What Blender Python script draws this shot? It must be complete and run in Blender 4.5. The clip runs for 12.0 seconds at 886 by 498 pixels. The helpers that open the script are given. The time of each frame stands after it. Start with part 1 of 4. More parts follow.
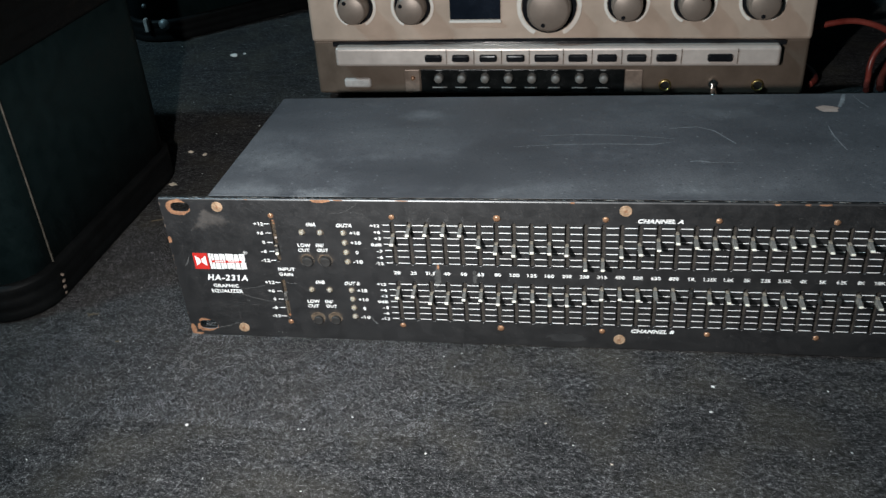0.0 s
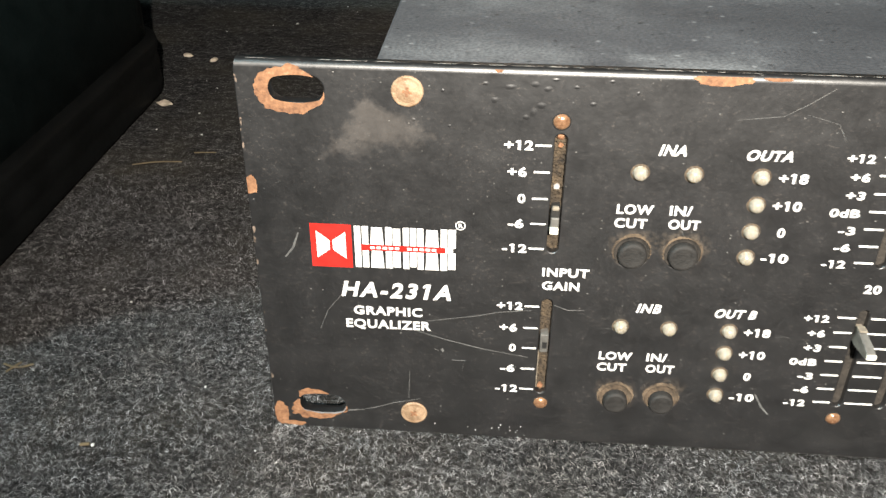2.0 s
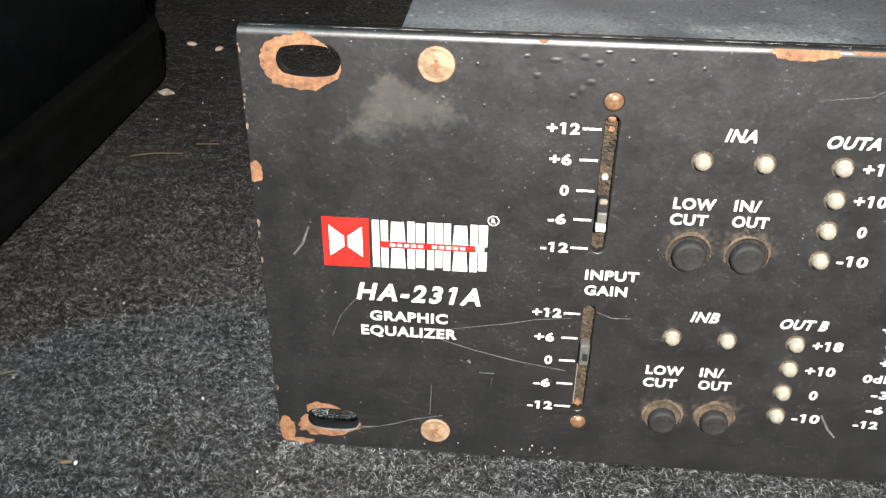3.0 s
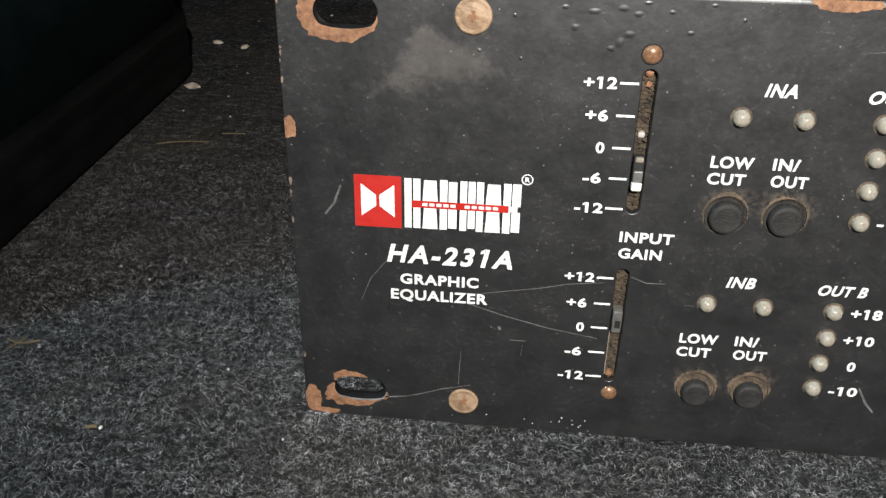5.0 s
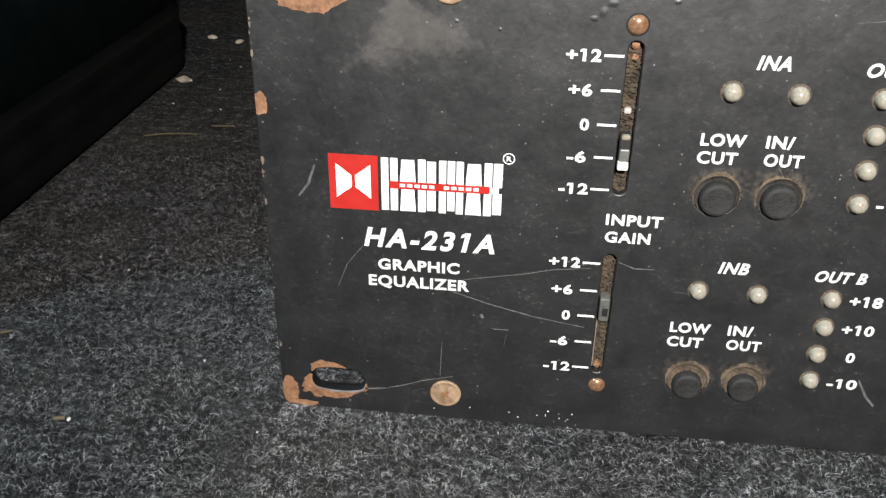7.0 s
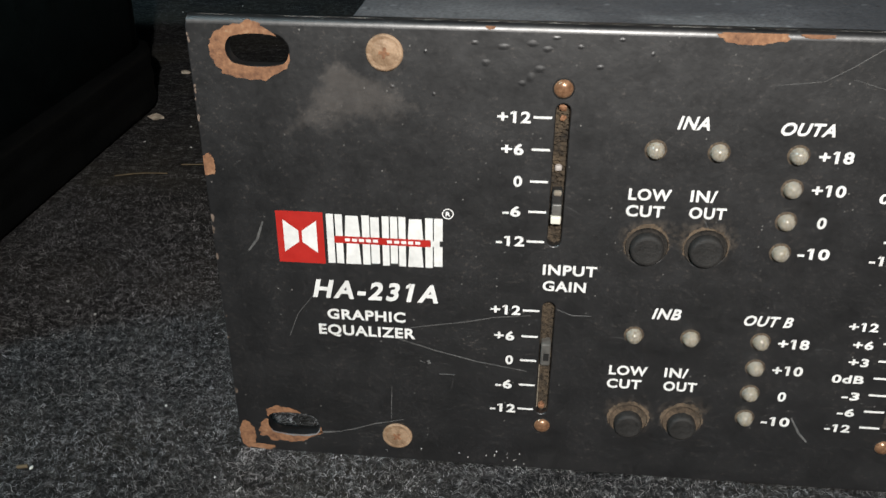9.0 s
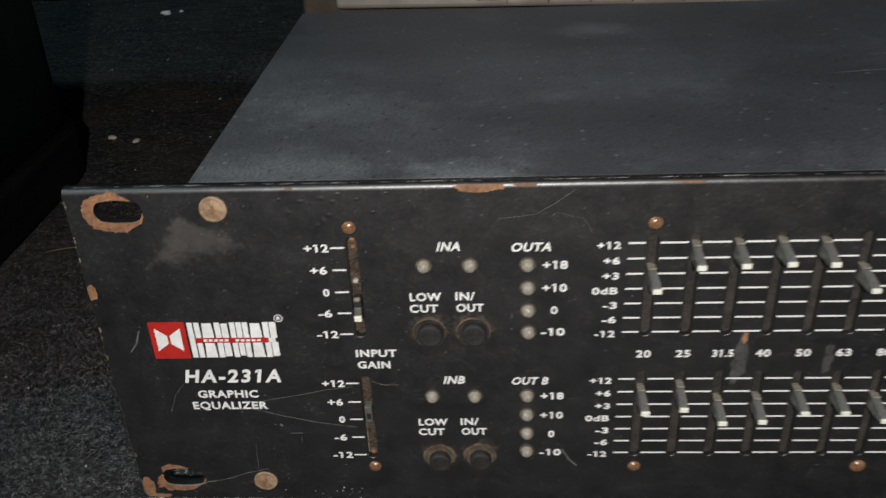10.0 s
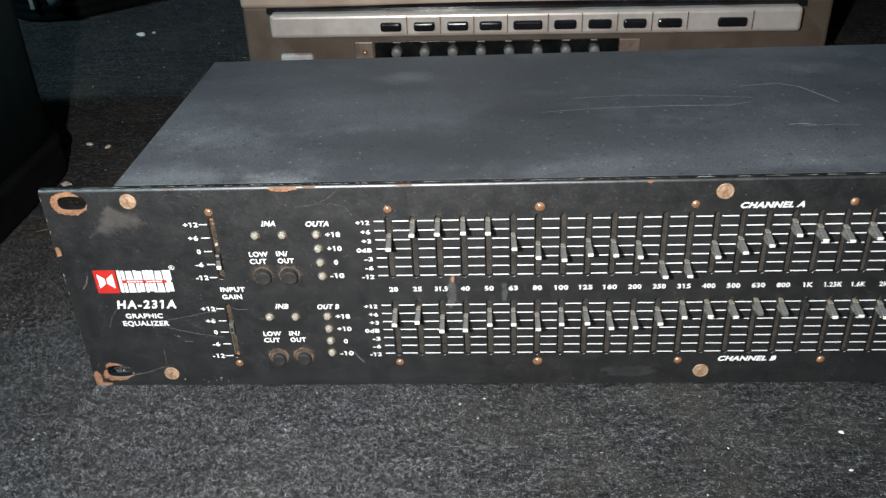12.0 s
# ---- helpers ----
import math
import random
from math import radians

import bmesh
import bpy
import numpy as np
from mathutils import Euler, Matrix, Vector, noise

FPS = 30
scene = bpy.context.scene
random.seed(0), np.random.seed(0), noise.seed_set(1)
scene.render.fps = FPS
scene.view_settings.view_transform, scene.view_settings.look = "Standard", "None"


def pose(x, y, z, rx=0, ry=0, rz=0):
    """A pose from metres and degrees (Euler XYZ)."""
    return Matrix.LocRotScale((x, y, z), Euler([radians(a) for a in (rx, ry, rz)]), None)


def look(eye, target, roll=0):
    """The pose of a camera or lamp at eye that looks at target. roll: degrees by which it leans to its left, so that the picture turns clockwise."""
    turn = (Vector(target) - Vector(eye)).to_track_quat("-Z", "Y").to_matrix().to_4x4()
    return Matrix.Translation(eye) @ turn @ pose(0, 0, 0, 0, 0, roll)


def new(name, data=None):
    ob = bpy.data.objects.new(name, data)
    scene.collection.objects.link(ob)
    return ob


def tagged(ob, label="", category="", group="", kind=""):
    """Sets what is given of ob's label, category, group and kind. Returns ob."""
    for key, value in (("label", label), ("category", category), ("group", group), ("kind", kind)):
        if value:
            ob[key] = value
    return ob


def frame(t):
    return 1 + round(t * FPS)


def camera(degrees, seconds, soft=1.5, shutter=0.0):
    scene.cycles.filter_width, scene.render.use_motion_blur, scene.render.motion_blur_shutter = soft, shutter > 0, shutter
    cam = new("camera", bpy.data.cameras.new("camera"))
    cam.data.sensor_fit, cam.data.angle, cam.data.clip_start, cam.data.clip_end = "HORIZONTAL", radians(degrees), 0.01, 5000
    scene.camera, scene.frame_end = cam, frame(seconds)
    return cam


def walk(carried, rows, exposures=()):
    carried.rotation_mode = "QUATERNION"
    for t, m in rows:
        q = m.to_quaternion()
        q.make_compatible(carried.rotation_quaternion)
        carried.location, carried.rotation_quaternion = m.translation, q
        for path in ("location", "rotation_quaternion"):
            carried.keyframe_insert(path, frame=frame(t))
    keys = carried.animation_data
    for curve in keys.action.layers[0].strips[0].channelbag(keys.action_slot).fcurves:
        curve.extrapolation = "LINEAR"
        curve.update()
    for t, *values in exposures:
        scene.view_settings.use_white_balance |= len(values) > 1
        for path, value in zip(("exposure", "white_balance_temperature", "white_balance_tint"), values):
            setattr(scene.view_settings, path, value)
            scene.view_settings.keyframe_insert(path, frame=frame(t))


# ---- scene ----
cam = camera(53.5, 12.0, soft=1.4, shutter=0.25)
PATH = [
    (0, (0.2188, -0.38267, 0.29417), (-0.08616, 1.30532, -0.73426), -3.976),
    (0.2, (0.20707, -0.37378, 0.28851), (-0.10831, 1.31892, -0.729), -3.909),
    (0.5, (0.17724, -0.34715, 0.28158), (-0.126, 1.35279, -0.7275), -3.390),
    (0.7, (0.14745, -0.31743, 0.27195), (-0.10538, 1.3939, -0.73175), -2.775),
    (0.9, (0.11455, -0.28115, 0.25538), (-0.10971, 1.43493, -0.74701), -3.355),
    (1, (0.10082, -0.26239, 0.24513), (-0.11477, 1.45555, -0.75597), -4.438),
    (1.2, (0.07972, -0.22679, 0.21795), (-0.11347, 1.48362, -0.80046), -4.724),
    (1.3, (0.07222, -0.21128, 0.20309), (-0.10624, 1.49976, -0.81696), -4.587),
    (1.5, (0.06092, -0.1847, 0.17586), (-0.10087, 1.52909, -0.84234), -2.554),
    (1.7, (0.0521, -0.16849, 0.1566), (-0.08815, 1.53877, -0.87568), -0.729),
    (2, (0.04852, -0.15127, 0.14376), (-0.06297, 1.5473, -0.90621), 0.845),
    (2.5, (0.04282, -0.13544, 0.13638), (-0.1319, 1.56745, -0.89784), 0.252),
    (3, (0.04303, -0.13397, 0.13182), (-0.08055, 1.56699, -0.91292), 1.222),
    (3.3, (0.04402, -0.13349, 0.12992), (-0.10446, 1.57082, -0.90606), 1.026),
    (3.5, (0.04431, -0.13382, 0.12795), (-0.10383, 1.57534, -0.90006), 1.310),
    (3.6, (0.04417, -0.13375, 0.12714), (-0.10621, 1.57218, -0.90591), 1.124),
    (3.7, (0.04355, -0.13511, 0.12611), (-0.09904, 1.57255, -0.90518), 1.488),
    (5.3, (0.04059, -0.13884, 0.11834), (-0.12213, 1.59387, -0.86717), 1.343),
    (5.5, (0.04186, -0.1387, 0.11567), (-0.11775, 1.59725, -0.86465), 1.427),
    (6, (0.03929, -0.13603, 0.11233), (-0.13524, 1.59617, -0.87208), 1.299),
    (6.5, (0.04009, -0.13543, 0.11346), (-0.13234, 1.60017, -0.86531), 1.392),
    (6.7, (0.04349, -0.13432, 0.11369), (-0.1383, 1.5983, -0.86865), 1.275),
    (8.3, (0.048, -0.13606, 0.11698), (-0.11024, 1.60635, -0.85202), 0.810),
    (8.5, (0.04926, -0.13629, 0.11707), (-0.10808, 1.61122, -0.84285), 0.841),
    (9, (0.05369, -0.13577, 0.12308), (-0.10723, 1.61435, -0.83147), 0.620),
    (9.5, (0.06206, -0.14392, 0.13626), (-0.10784, 1.60437, -0.8201), -0.170),
    (9.8, (0.07607, -0.15485, 0.15305), (-0.04602, 1.592, -0.81317), -1.395),
    (10, (0.08975, -0.16355, 0.16698), (-0.01506, 1.57048, -0.82405), -2.218),
    (10.3, (0.100, -0.186, 0.187), (0.007, 1.538, -0.822), -3.1),
    (10.5, (0.10883, -0.19991, 0.19381), (0.00817, 1.51648, -0.82789), -3.585),
    (10.8, (0.123, -0.224, 0.207), (0.013, 1.484, -0.827), -3.5),
    (11, (0.12725, -0.2377, 0.21144), (0.0583, 1.47267, -0.82292), -2.051),
    (11.3, (0.142, -0.255, 0.219), (0.023, 1.465, -0.794), -3.0),
    (11.5, (0.14947, -0.26281, 0.22138), (0.00946, 1.45802, -0.78815), -3.333),
    (12, (0.1613, -0.27381, 0.22427), (0.04876, 1.44649, -0.78959), -2.398),
]
EXPOSURES = [(0.0, -0.3, 6200, 9), (0.5, -0.25, 6300, 9), (0.9, 0.05, 6500, 9), (1.5, 0.6, 6800, 10), (2.0, 0.43, 7100, 10), (2.5, 0.9, 6950, 10), (3.0, 0.45, 6700, 10), (3.3, -0.15, 6700, 10), (3.5, -0.45, 6700, 10),
             (3.7, -0.4, 6650, 10), (5.3, -0.37, 6550, 10), (6.5, -0.17, 6500, 10), (8.5, -0.36, 6500, 10), (9.0, -0.85, 6600, 10), (9.5, -1.6, 6600, 10), (10.0, -1.28, 6600, 11), (10.5, -0.75, 6450, 10),
             (11.0, -0.45, 6350, 9), (11.5, 0.78, 6250, 9), (12.0, -0.15, 6250, 9)]
walk(cam, [(t, look(eye, target, roll)) for t, eye, target, roll in PATH], EXPOSURES)

# ---- light: the torch of the filming phone, and a cool lamp under the ceiling ----
world = bpy.data.worlds.new("room_air")
scene.world = world
world.use_nodes = True
world.node_tree.nodes["Background"].inputs[0].default_value = (0.25, 0.5, 0.62, 1)
world.node_tree.nodes["Background"].inputs[1].default_value = 0.010

torch_data = bpy.data.lights.new("torch_light", "SPOT")
torch_data.energy, torch_data.color, torch_data.shadow_soft_size = 15.0, (1.0, 0.975, 0.94), 0.005
torch_data.spot_size, torch_data.spot_blend = radians(112), 1.0
torch = new("torch_light", torch_data)
torch.matrix_world = look((0.082, -0.292, 0.243), (0.175, 0.05, 0.055))

# the cool ceiling lamp stands off to one side, so that the tall case shades the gap beside the equalizer
lamp_data = bpy.data.lights.new("ceiling_lamp", "AREA")
lamp_data.shape, lamp_data.size = "DISK", 0.22
lamp_data.energy, lamp_data.color = 60.0, (0.53, 0.86, 1.0)
ceiling_lamp = new("ceiling_lamp", lamp_data)
ceiling_lamp.matrix_world = look((-1.97, -0.89, 2.42), (0.0, 0.25, 0))


# ---- materials ----
class Mat:
    """A node material in a few words."""

    def __init__(self, name):
        self.m = bpy.data.materials.new(name)
        self.m.use_nodes = True
        self.t = self.m.node_tree
        self.b = self.t.nodes["Principled BSDF"]

    def node(self, kind, **values):
        n = self.t.nodes.new(kind)
        for key, value in values.items():
            if key in n.inputs:
                n.inputs[key].default_value = value
        return n

    def link(self, a, b):
        self.t.links.new(a, b)

    def coords(self, scale=(1, 1, 1)):
        c = self.node("ShaderNodeTexCoord")
        mp = self.node("ShaderNodeMapping")
        mp.inputs["Scale"].default_value = scale
        self.link(c.outputs["Object"], mp.inputs["Vector"])
        return mp.outputs[0]

    def noise(self, scale, detail=4.0, rough=0.6, vec=None, stretch=(1, 1, 1)):
        n = self.node("ShaderNodeTexNoise", Scale=scale, Detail=detail, Roughness=rough)
        self.link(vec or self.coords(stretch), n.inputs["Vector"])
        return n.outputs["Fac"]

    def ramp(self, fac, *stops):
        r = self.node("ShaderNodeValToRGB")
        while len(r.color_ramp.elements) < len(stops):
            r.color_ramp.elements.new(0.5)
        for e, (p, c) in zip(r.color_ramp.elements, stops):
            e.position = p
            e.color = (c, c, c, 1) if isinstance(c, (int, float)) else (*c, 1)
        self.link(fac, r.inputs[0])
        return r.outputs[0]

    def mix(self, fac, a, b):
        n = self.node("ShaderNodeMix")
        n.data_type = "RGBA"
        for sock, v in ((n.inputs[0], fac), (n.inputs[6], a), (n.inputs[7], b)):
            if isinstance(v, (int, float)):
                sock.default_value = v
            elif isinstance(v, tuple):
                sock.default_value = (*v, 1)
            else:
                self.link(v, sock)
        return n.outputs[2]

    def times(self, a, b):
        n = self.node("ShaderNodeMix")
        n.data_type, n.blend_type = "RGBA", "MULTIPLY"
        n.inputs[0].default_value = 1.0
        self.link(a, n.inputs[6])
        self.link(b, n.inputs[7])
        return n.outputs[2]

    def math(self, op, a, b=0.0):
        n = self.node("ShaderNodeMath")
        n.operation = op
        for sock, v in zip(n.inputs, (a, b)):
            if isinstance(v, (int, float)):
                sock.default_value = v
            else:
                self.link(v, sock)
        return n.outputs[0]

    def color(self, c):
        if isinstance(c, tuple):
            self.b.inputs["Base Color"].default_value = (*c, 1)
        else:
            self.link(c, self.b.inputs["Base Color"])
        return self

    def rough(self, v):
        if isinstance(v, (int, float)):
            self.b.inputs["Roughness"].default_value = v
        else:
            self.link(v, self.b.inputs["Roughness"])
        return self

    def metal(self, v):
        self.b.inputs["Metallic"].default_value = v
        return self

    def spec(self, v):
        self.b.inputs["Specular IOR Level"].default_value = v
        return self

    def bump(self, height, strength, distance):
        n = self.node("ShaderNodeBump", Strength=strength, Distance=distance)
        self.link(height, n.inputs["Height"])
        self.link(n.outputs[0], self.b.inputs["Normal"])
        return self


def speckled(name, dark, light, scale, roughness, metal=0.0, bump=0.2, distance=0.0001):
    """Plain stuff with grain and blotches at two sizes."""
    k = Mat(name)
    blot = k.noise(scale / 6, 5, 0.6)
    grain = k.noise(scale, 3, 0.6)
    fac = k.math("ADD", k.math("MULTIPLY", blot, 0.6), k.math("MULTIPLY", grain, 0.4))
    k.color(k.ramp(fac, (0.32, dark), (0.68, light))).metal(metal)
    k.rough(k.ramp(blot, (0.3, max(roughness - 0.1, 0.02)), (0.7, min(roughness + 0.12, 1.0))))
    k.spec(0.14 if name.startswith("black_") else 0.5)
    return k.bump(grain, bump, distance).m


def carpet_material():
    k = Mat("charcoal_carpet")
    fleck = k.noise(330, 4, 0.7, stretch=(1, 1.3, 1))
    fine = k.noise(1100, 3, 0.75)
    blot = k.noise(22, 4, 0.6)
    mottle = k.noise(95, 5, 0.72, stretch=(0.7, 1.5, 1))
    fac = k.math("ADD", k.math("MULTIPLY", fleck, 0.45), k.math("MULTIPLY", fine, 0.55))
    base = k.ramp(fac, (0.41, (0.004, 0.004, 0.0043)), (0.53, (0.042, 0.041, 0.042)), (0.63, (0.205, 0.203, 0.204)))
    base = k.times(base, k.ramp(mottle, (0.36, 0.60), (0.50, 1.0), (0.64, 1.55)))
    dusty = k.mix(k.ramp(blot, (0.44, 0.0), (0.70, 0.40)), base, (0.085, 0.075, 0.056))
    worn = k.ramp(k.noise(9, 3, 0.55, stretch=(0.8, 1.3, 1)), (0.34, 0.80), (0.50, 1.0), (0.66, 1.18))
    k.color(k.times(dusty, worn)).rough(0.95).spec(0.15)
    return k.bump(fac, 0.9, 0.0025).m


def fibre_material():
    k = Mat("carpet_fibre")
    g = k.node("ShaderNodeNewGeometry")
    strand = k.ramp(g.outputs["Random Per Island"], (0.0, (0.006, 0.006, 0.0065)), (0.48, (0.026, 0.026, 0.028)),
                    (0.72, (0.15, 0.152, 0.158)), (1.0, (0.76, 0.76, 0.78)))
    tufted = k.ramp(k.noise(640, 4, 0.72), (0.40, 0.12), (0.60, 1.0))
    mottle = k.ramp(k.noise(95, 5, 0.72, stretch=(0.7, 1.5, 1)), (0.36, 0.62), (0.50, 0.95), (0.64, 1.35))
    brown = k.ramp(k.noise(22, 4, 0.6), (0.42, (1.0, 1.0, 1.0)), (0.68, (0.97, 0.93, 0.88)))
    k.color(k.times(k.times(strand, mottle), k.times(tufted, brown)))
    return k.rough(0.7).spec(0.3).m


def faceplate_material():
    """Black enamel with a haze of dust, a grey smear near the top corner and fine speckle."""
    k = Mat("worn_black_enamel")
    tex = k.node("ShaderNodeTexCoord")
    haze = k.noise(120, 8, 0.68)
    wide = k.noise(30, 3, 0.6)
    fine = k.noise(900, 2, 0.6)
    sep = k.node("ShaderNodeSeparateXYZ")
    k.link(tex.outputs["Object"], sep.inputs[0])
    x, z = sep.outputs["X"], sep.outputs["Z"]

    def blob(cx, cz, rx, rz):
        dx = k.math("DIVIDE", k.math("SUBTRACT", x, cx), rx)
        dz = k.math("DIVIDE", k.math("SUBTRACT", z, cz), rz)
        d = k.math("SQRT", k.math("ADD", k.math("MULTIPLY", dx, dx), k.math("MULTIPLY", dz, dz)))
        return k.math("SUBTRACT", 1.0, k.math("MINIMUM", k.math("ADD", d, k.math("MULTIPLY", k.math("SUBTRACT", haze, 0.5), 1.7)), 1.0))

    # a fan-shaped wipe of dust near the upper corner, bounded by three ragged edges
    def inside(ax, az, bx, bz):
        ln = math.hypot(bx - ax, bz - az)
        nx, nz = -(bz - az) / ln, (bx - ax) / ln
        return k.math("ADD", k.math("ADD", k.math("MULTIPLY", x, nx), k.math("MULTIPLY", z, nz)), -(nx * ax + nz * az))

    fan = k.math("MINIMUM", inside(0.0165, 0.0708, 0.0385, 0.0748), k.math("MINIMUM", inside(0.0385, 0.0748, 0.0255, 0.0825), inside(0.0240, 0.0825, 0.0165, 0.0708)))
    ragged = k.noise(260, 6, 0.7)
    fan = k.math("ADD", fan, k.math("MULTIPLY", k.math("SUBTRACT", ragged, 0.43), 0.013))
    sweep = k.noise(150, 6, 0.68, stretch=(1.6, 1, 0.7))
    smear = k.math("MULTIPLY", k.ramp(k.math("MULTIPLY", fan, 330.0), (0.0, 0.0), (1.0, 1.0)), k.ramp(sweep, (0.30, 0.15), (0.70, 0.36)))
    base = k.ramp(k.math("ADD", k.math("MULTIPLY", haze, 0.5), k.math("MULTIPLY", wide, 0.5)), (0.34, (0.0013, 0.0012, 0.0016)), (0.66, (0.0045, 0.0042, 0.0049)))
    dusty = k.mix(smear, base, (0.15, 0.13, 0.115))
    packed = blob(0.0765, 0.0530, 0.0052, 0.0047)
    for bx, bz in ((0.0866, 0.0532), (0.0772, 0.0155), (0.0872, 0.0158)):
        packed = k.math("MAXIMUM", packed, blob(bx, bz, 0.0056, 0.0048))
    packed = k.math("MULTIPLY", k.math("MINIMUM", packed, 0.6), k.ramp(fine, (0.40, 0.02), (0.66, 0.9)))
    dusty = k.mix(packed, dusty, (0.15, 0.115, 0.082))
    dots = k.node("ShaderNodeTexVoronoi", Scale=800.0)
    k.link(k.coords(), dots.inputs["Vector"])
    grit = k.noise(1700, 3, 0.75, stretch=(0.8, 1, 1.15))
    few = k.node("ShaderNodeSeparateColor")
    k.link(dots.outputs["Color"], few.inputs[0])
    white = k.math("MULTIPLY", k.ramp(dots.outputs["Distance"], (0.04, 1.0), (0.15, 0.0)), k.ramp(few.outputs[0], (0.84, 0.0), (1.0, 0.6)))
    brown = k.math("MULTIPLY", k.ramp(grit, (0.58, 0.0), (0.72, 0.40)), k.ramp(haze, (0.40, 0.10), (0.62, 1.0)))
    rub = k.noise(70, 5, 0.6, stretch=(0.35, 1, 1.6))
    dusty = k.mix(k.ramp(rub, (0.50, 0.0), (0.80, 0.035)), dusty, (0.16, 0.155, 0.15))
    hair = k.noise(420, 5, 0.74, stretch=(0.45, 1, 2.2))
    hair = k.math("MULTIPLY", k.ramp(hair, (0.62, 0.0), (0.76, 0.10)), k.ramp(wide, (0.42, 0.15), (0.60, 1.0)))
    dusty = k.mix(hair, dusty, (0.22, 0.21, 0.20))
    dusty = k.mix(brown, dusty, (0.145, 0.122, 0.105))
    k.color(k.mix(white, dusty, (0.42, 0.41, 0.38)))
    k.rough(k.ramp(k.math("ADD", k.math("MULTIPLY", haze, 0.7), k.math("MULTIPLY", fine, 0.3)), (0.3, 0.38), (0.7, 0.50))).spec(1.0)
    k.b.inputs["IOR"].default_value = 1.66
    dents = k.noise(75, 3, 0.55)
    relief = k.math("ADD", k.math("MULTIPLY", dents, 1.0), k.math("ADD", k.math("MULTIPLY", fine, 0.10), k.math("MULTIPLY", haze, 0.25)))
    return k.bump(relief, 0.28, 0.0007).m


def lid_material():
    """Dark blue-grey painted steel, rubbed pale in long streaks."""
    k = Mat("rubbed_steel_paint")
    streak = k.noise(10, 5, 0.55, stretch=(0.8, 2.0, 1))
    cloud = k.noise(24, 5, 0.6)
    grain = k.noise(1400, 2, 0.6)
    pits = k.noise(420, 2, 0.6)
    fac = k.math("ADD", k.math("MULTIPLY", streak, 0.65), k.math("MULTIPLY", cloud, 0.35))
    base = k.ramp(fac, (0.30, (0.054, 0.056, 0.062)), (0.5, (0.088, 0.090, 0.098)), (0.72, (0.156, 0.158, 0.166)))
    grime = k.noise(95, 9, 0.75)
    base = k.mix(k.ramp(grime, (0.50, 0.0), (0.70, 0.28)), base, (0.046, 0.050, 0.056))
    base = k.mix(k.ramp(k.noise(38, 7, 0.66), (0.55, 0.0), (0.78, 0.30)), base, (0.24, 0.25, 0.27))
    tex = k.node("ShaderNodeTexCoord")
    sep = k.node("ShaderNodeSeparateXYZ")
    k.link(tex.outputs["Object"], sep.inputs[0])
    ragged = k.noise(130, 6, 0.68)

    def rubbed(cx, cy, rx, ry, amount):
        dx = k.math("DIVIDE", k.math("SUBTRACT", sep.outputs["X"], cx), rx)
        dy = k.math("DIVIDE", k.math("SUBTRACT", sep.outputs["Y"], cy), ry)
        d = k.math("SQRT", k.math("ADD", k.math("MULTIPLY", dx, dx), k.math("MULTIPLY", dy, dy)))
        return k.ramp(k.math("ADD", d, k.math("MULTIPLY", k.math("SUBTRACT", ragged, 0.5), 2.2)), (0.0, amount), (1.0, 0.0))

    # soft pale rubs, mostly along the front edge and the near corner
    for cx, cy, rx, ry, amount in ((0.086, 0.005, 0.020, 0.010, 0.60), (0.044, 0.010, 0.030, 0.014, 0.40), (0.050, 0.045, 0.030, 0.016, 0.38), (0.122, 0.112, 0.014, 0.010, 0.40),
                                   (0.108, 0.052, 0.010, 0.006, 0.30), (0.275, 0.013, 0.026, 0.008, 0.32), (0.190, 0.012, 0.050, 0.012, 0.22), (0.300, 0.110, 0.020, 0.010, 0.25)):
        base = k.mix(rubbed(cx, cy, rx, ry, amount), base, (0.30, 0.31, 0.32))
    pit = k.ramp(pits, (0.66, 0.0), (0.76, 0.7))
    specks = k.node("ShaderNodeTexVoronoi", Scale=420.0)
    k.link(k.coords(), specks.inputs["Vector"])
    pick = k.node("ShaderNodeSeparateColor")
    k.link(specks.outputs["Color"], pick.inputs[0])
    spot = k.ramp(specks.outputs["Distance"], (0.10, 1.0), (0.28, 0.0))
    dark = k.math("MULTIPLY", spot, k.ramp(pick.outputs[0], (0.86, 0.0), (0.97, 0.8)))
    pale = k.math("MULTIPLY", spot, k.ramp(pick.outputs[1], (0.84, 0.0), (0.97, 0.5)))
    base = k.mix(k.ramp(grain, (0.35, 0.0), (0.65, 0.55)), base, (0.026, 0.028, 0.032))
    base = k.mix(pale, k.mix(dark, base, (0.012, 0.012, 0.013)), (0.34, 0.35, 0.36))
    k.color(k.mix(pit, base, (0.012, 0.012, 0.013)))
    k.rough(k.ramp(fac, (0.3, 0.38), (0.7, 0.6))).spec(0.5)
    return k.bump(k.math("ADD", grain, k.math("MULTIPLY", pits, 1.0)), 0.35, 0.00016).m


M_CARPET, M_FIBRE, M_FACE, M_LID = carpet_material(), fibre_material(), faceplate_material(), lid_material()
M_PRINT = speckled("white_print", (0.62, 0.62, 0.60), (0.84, 0.84, 0.82), 900, 0.55)
M_RED = speckled("red_print", (0.36, 0.013, 0.009), (0.46, 0.018, 0.012), 700, 0.5)


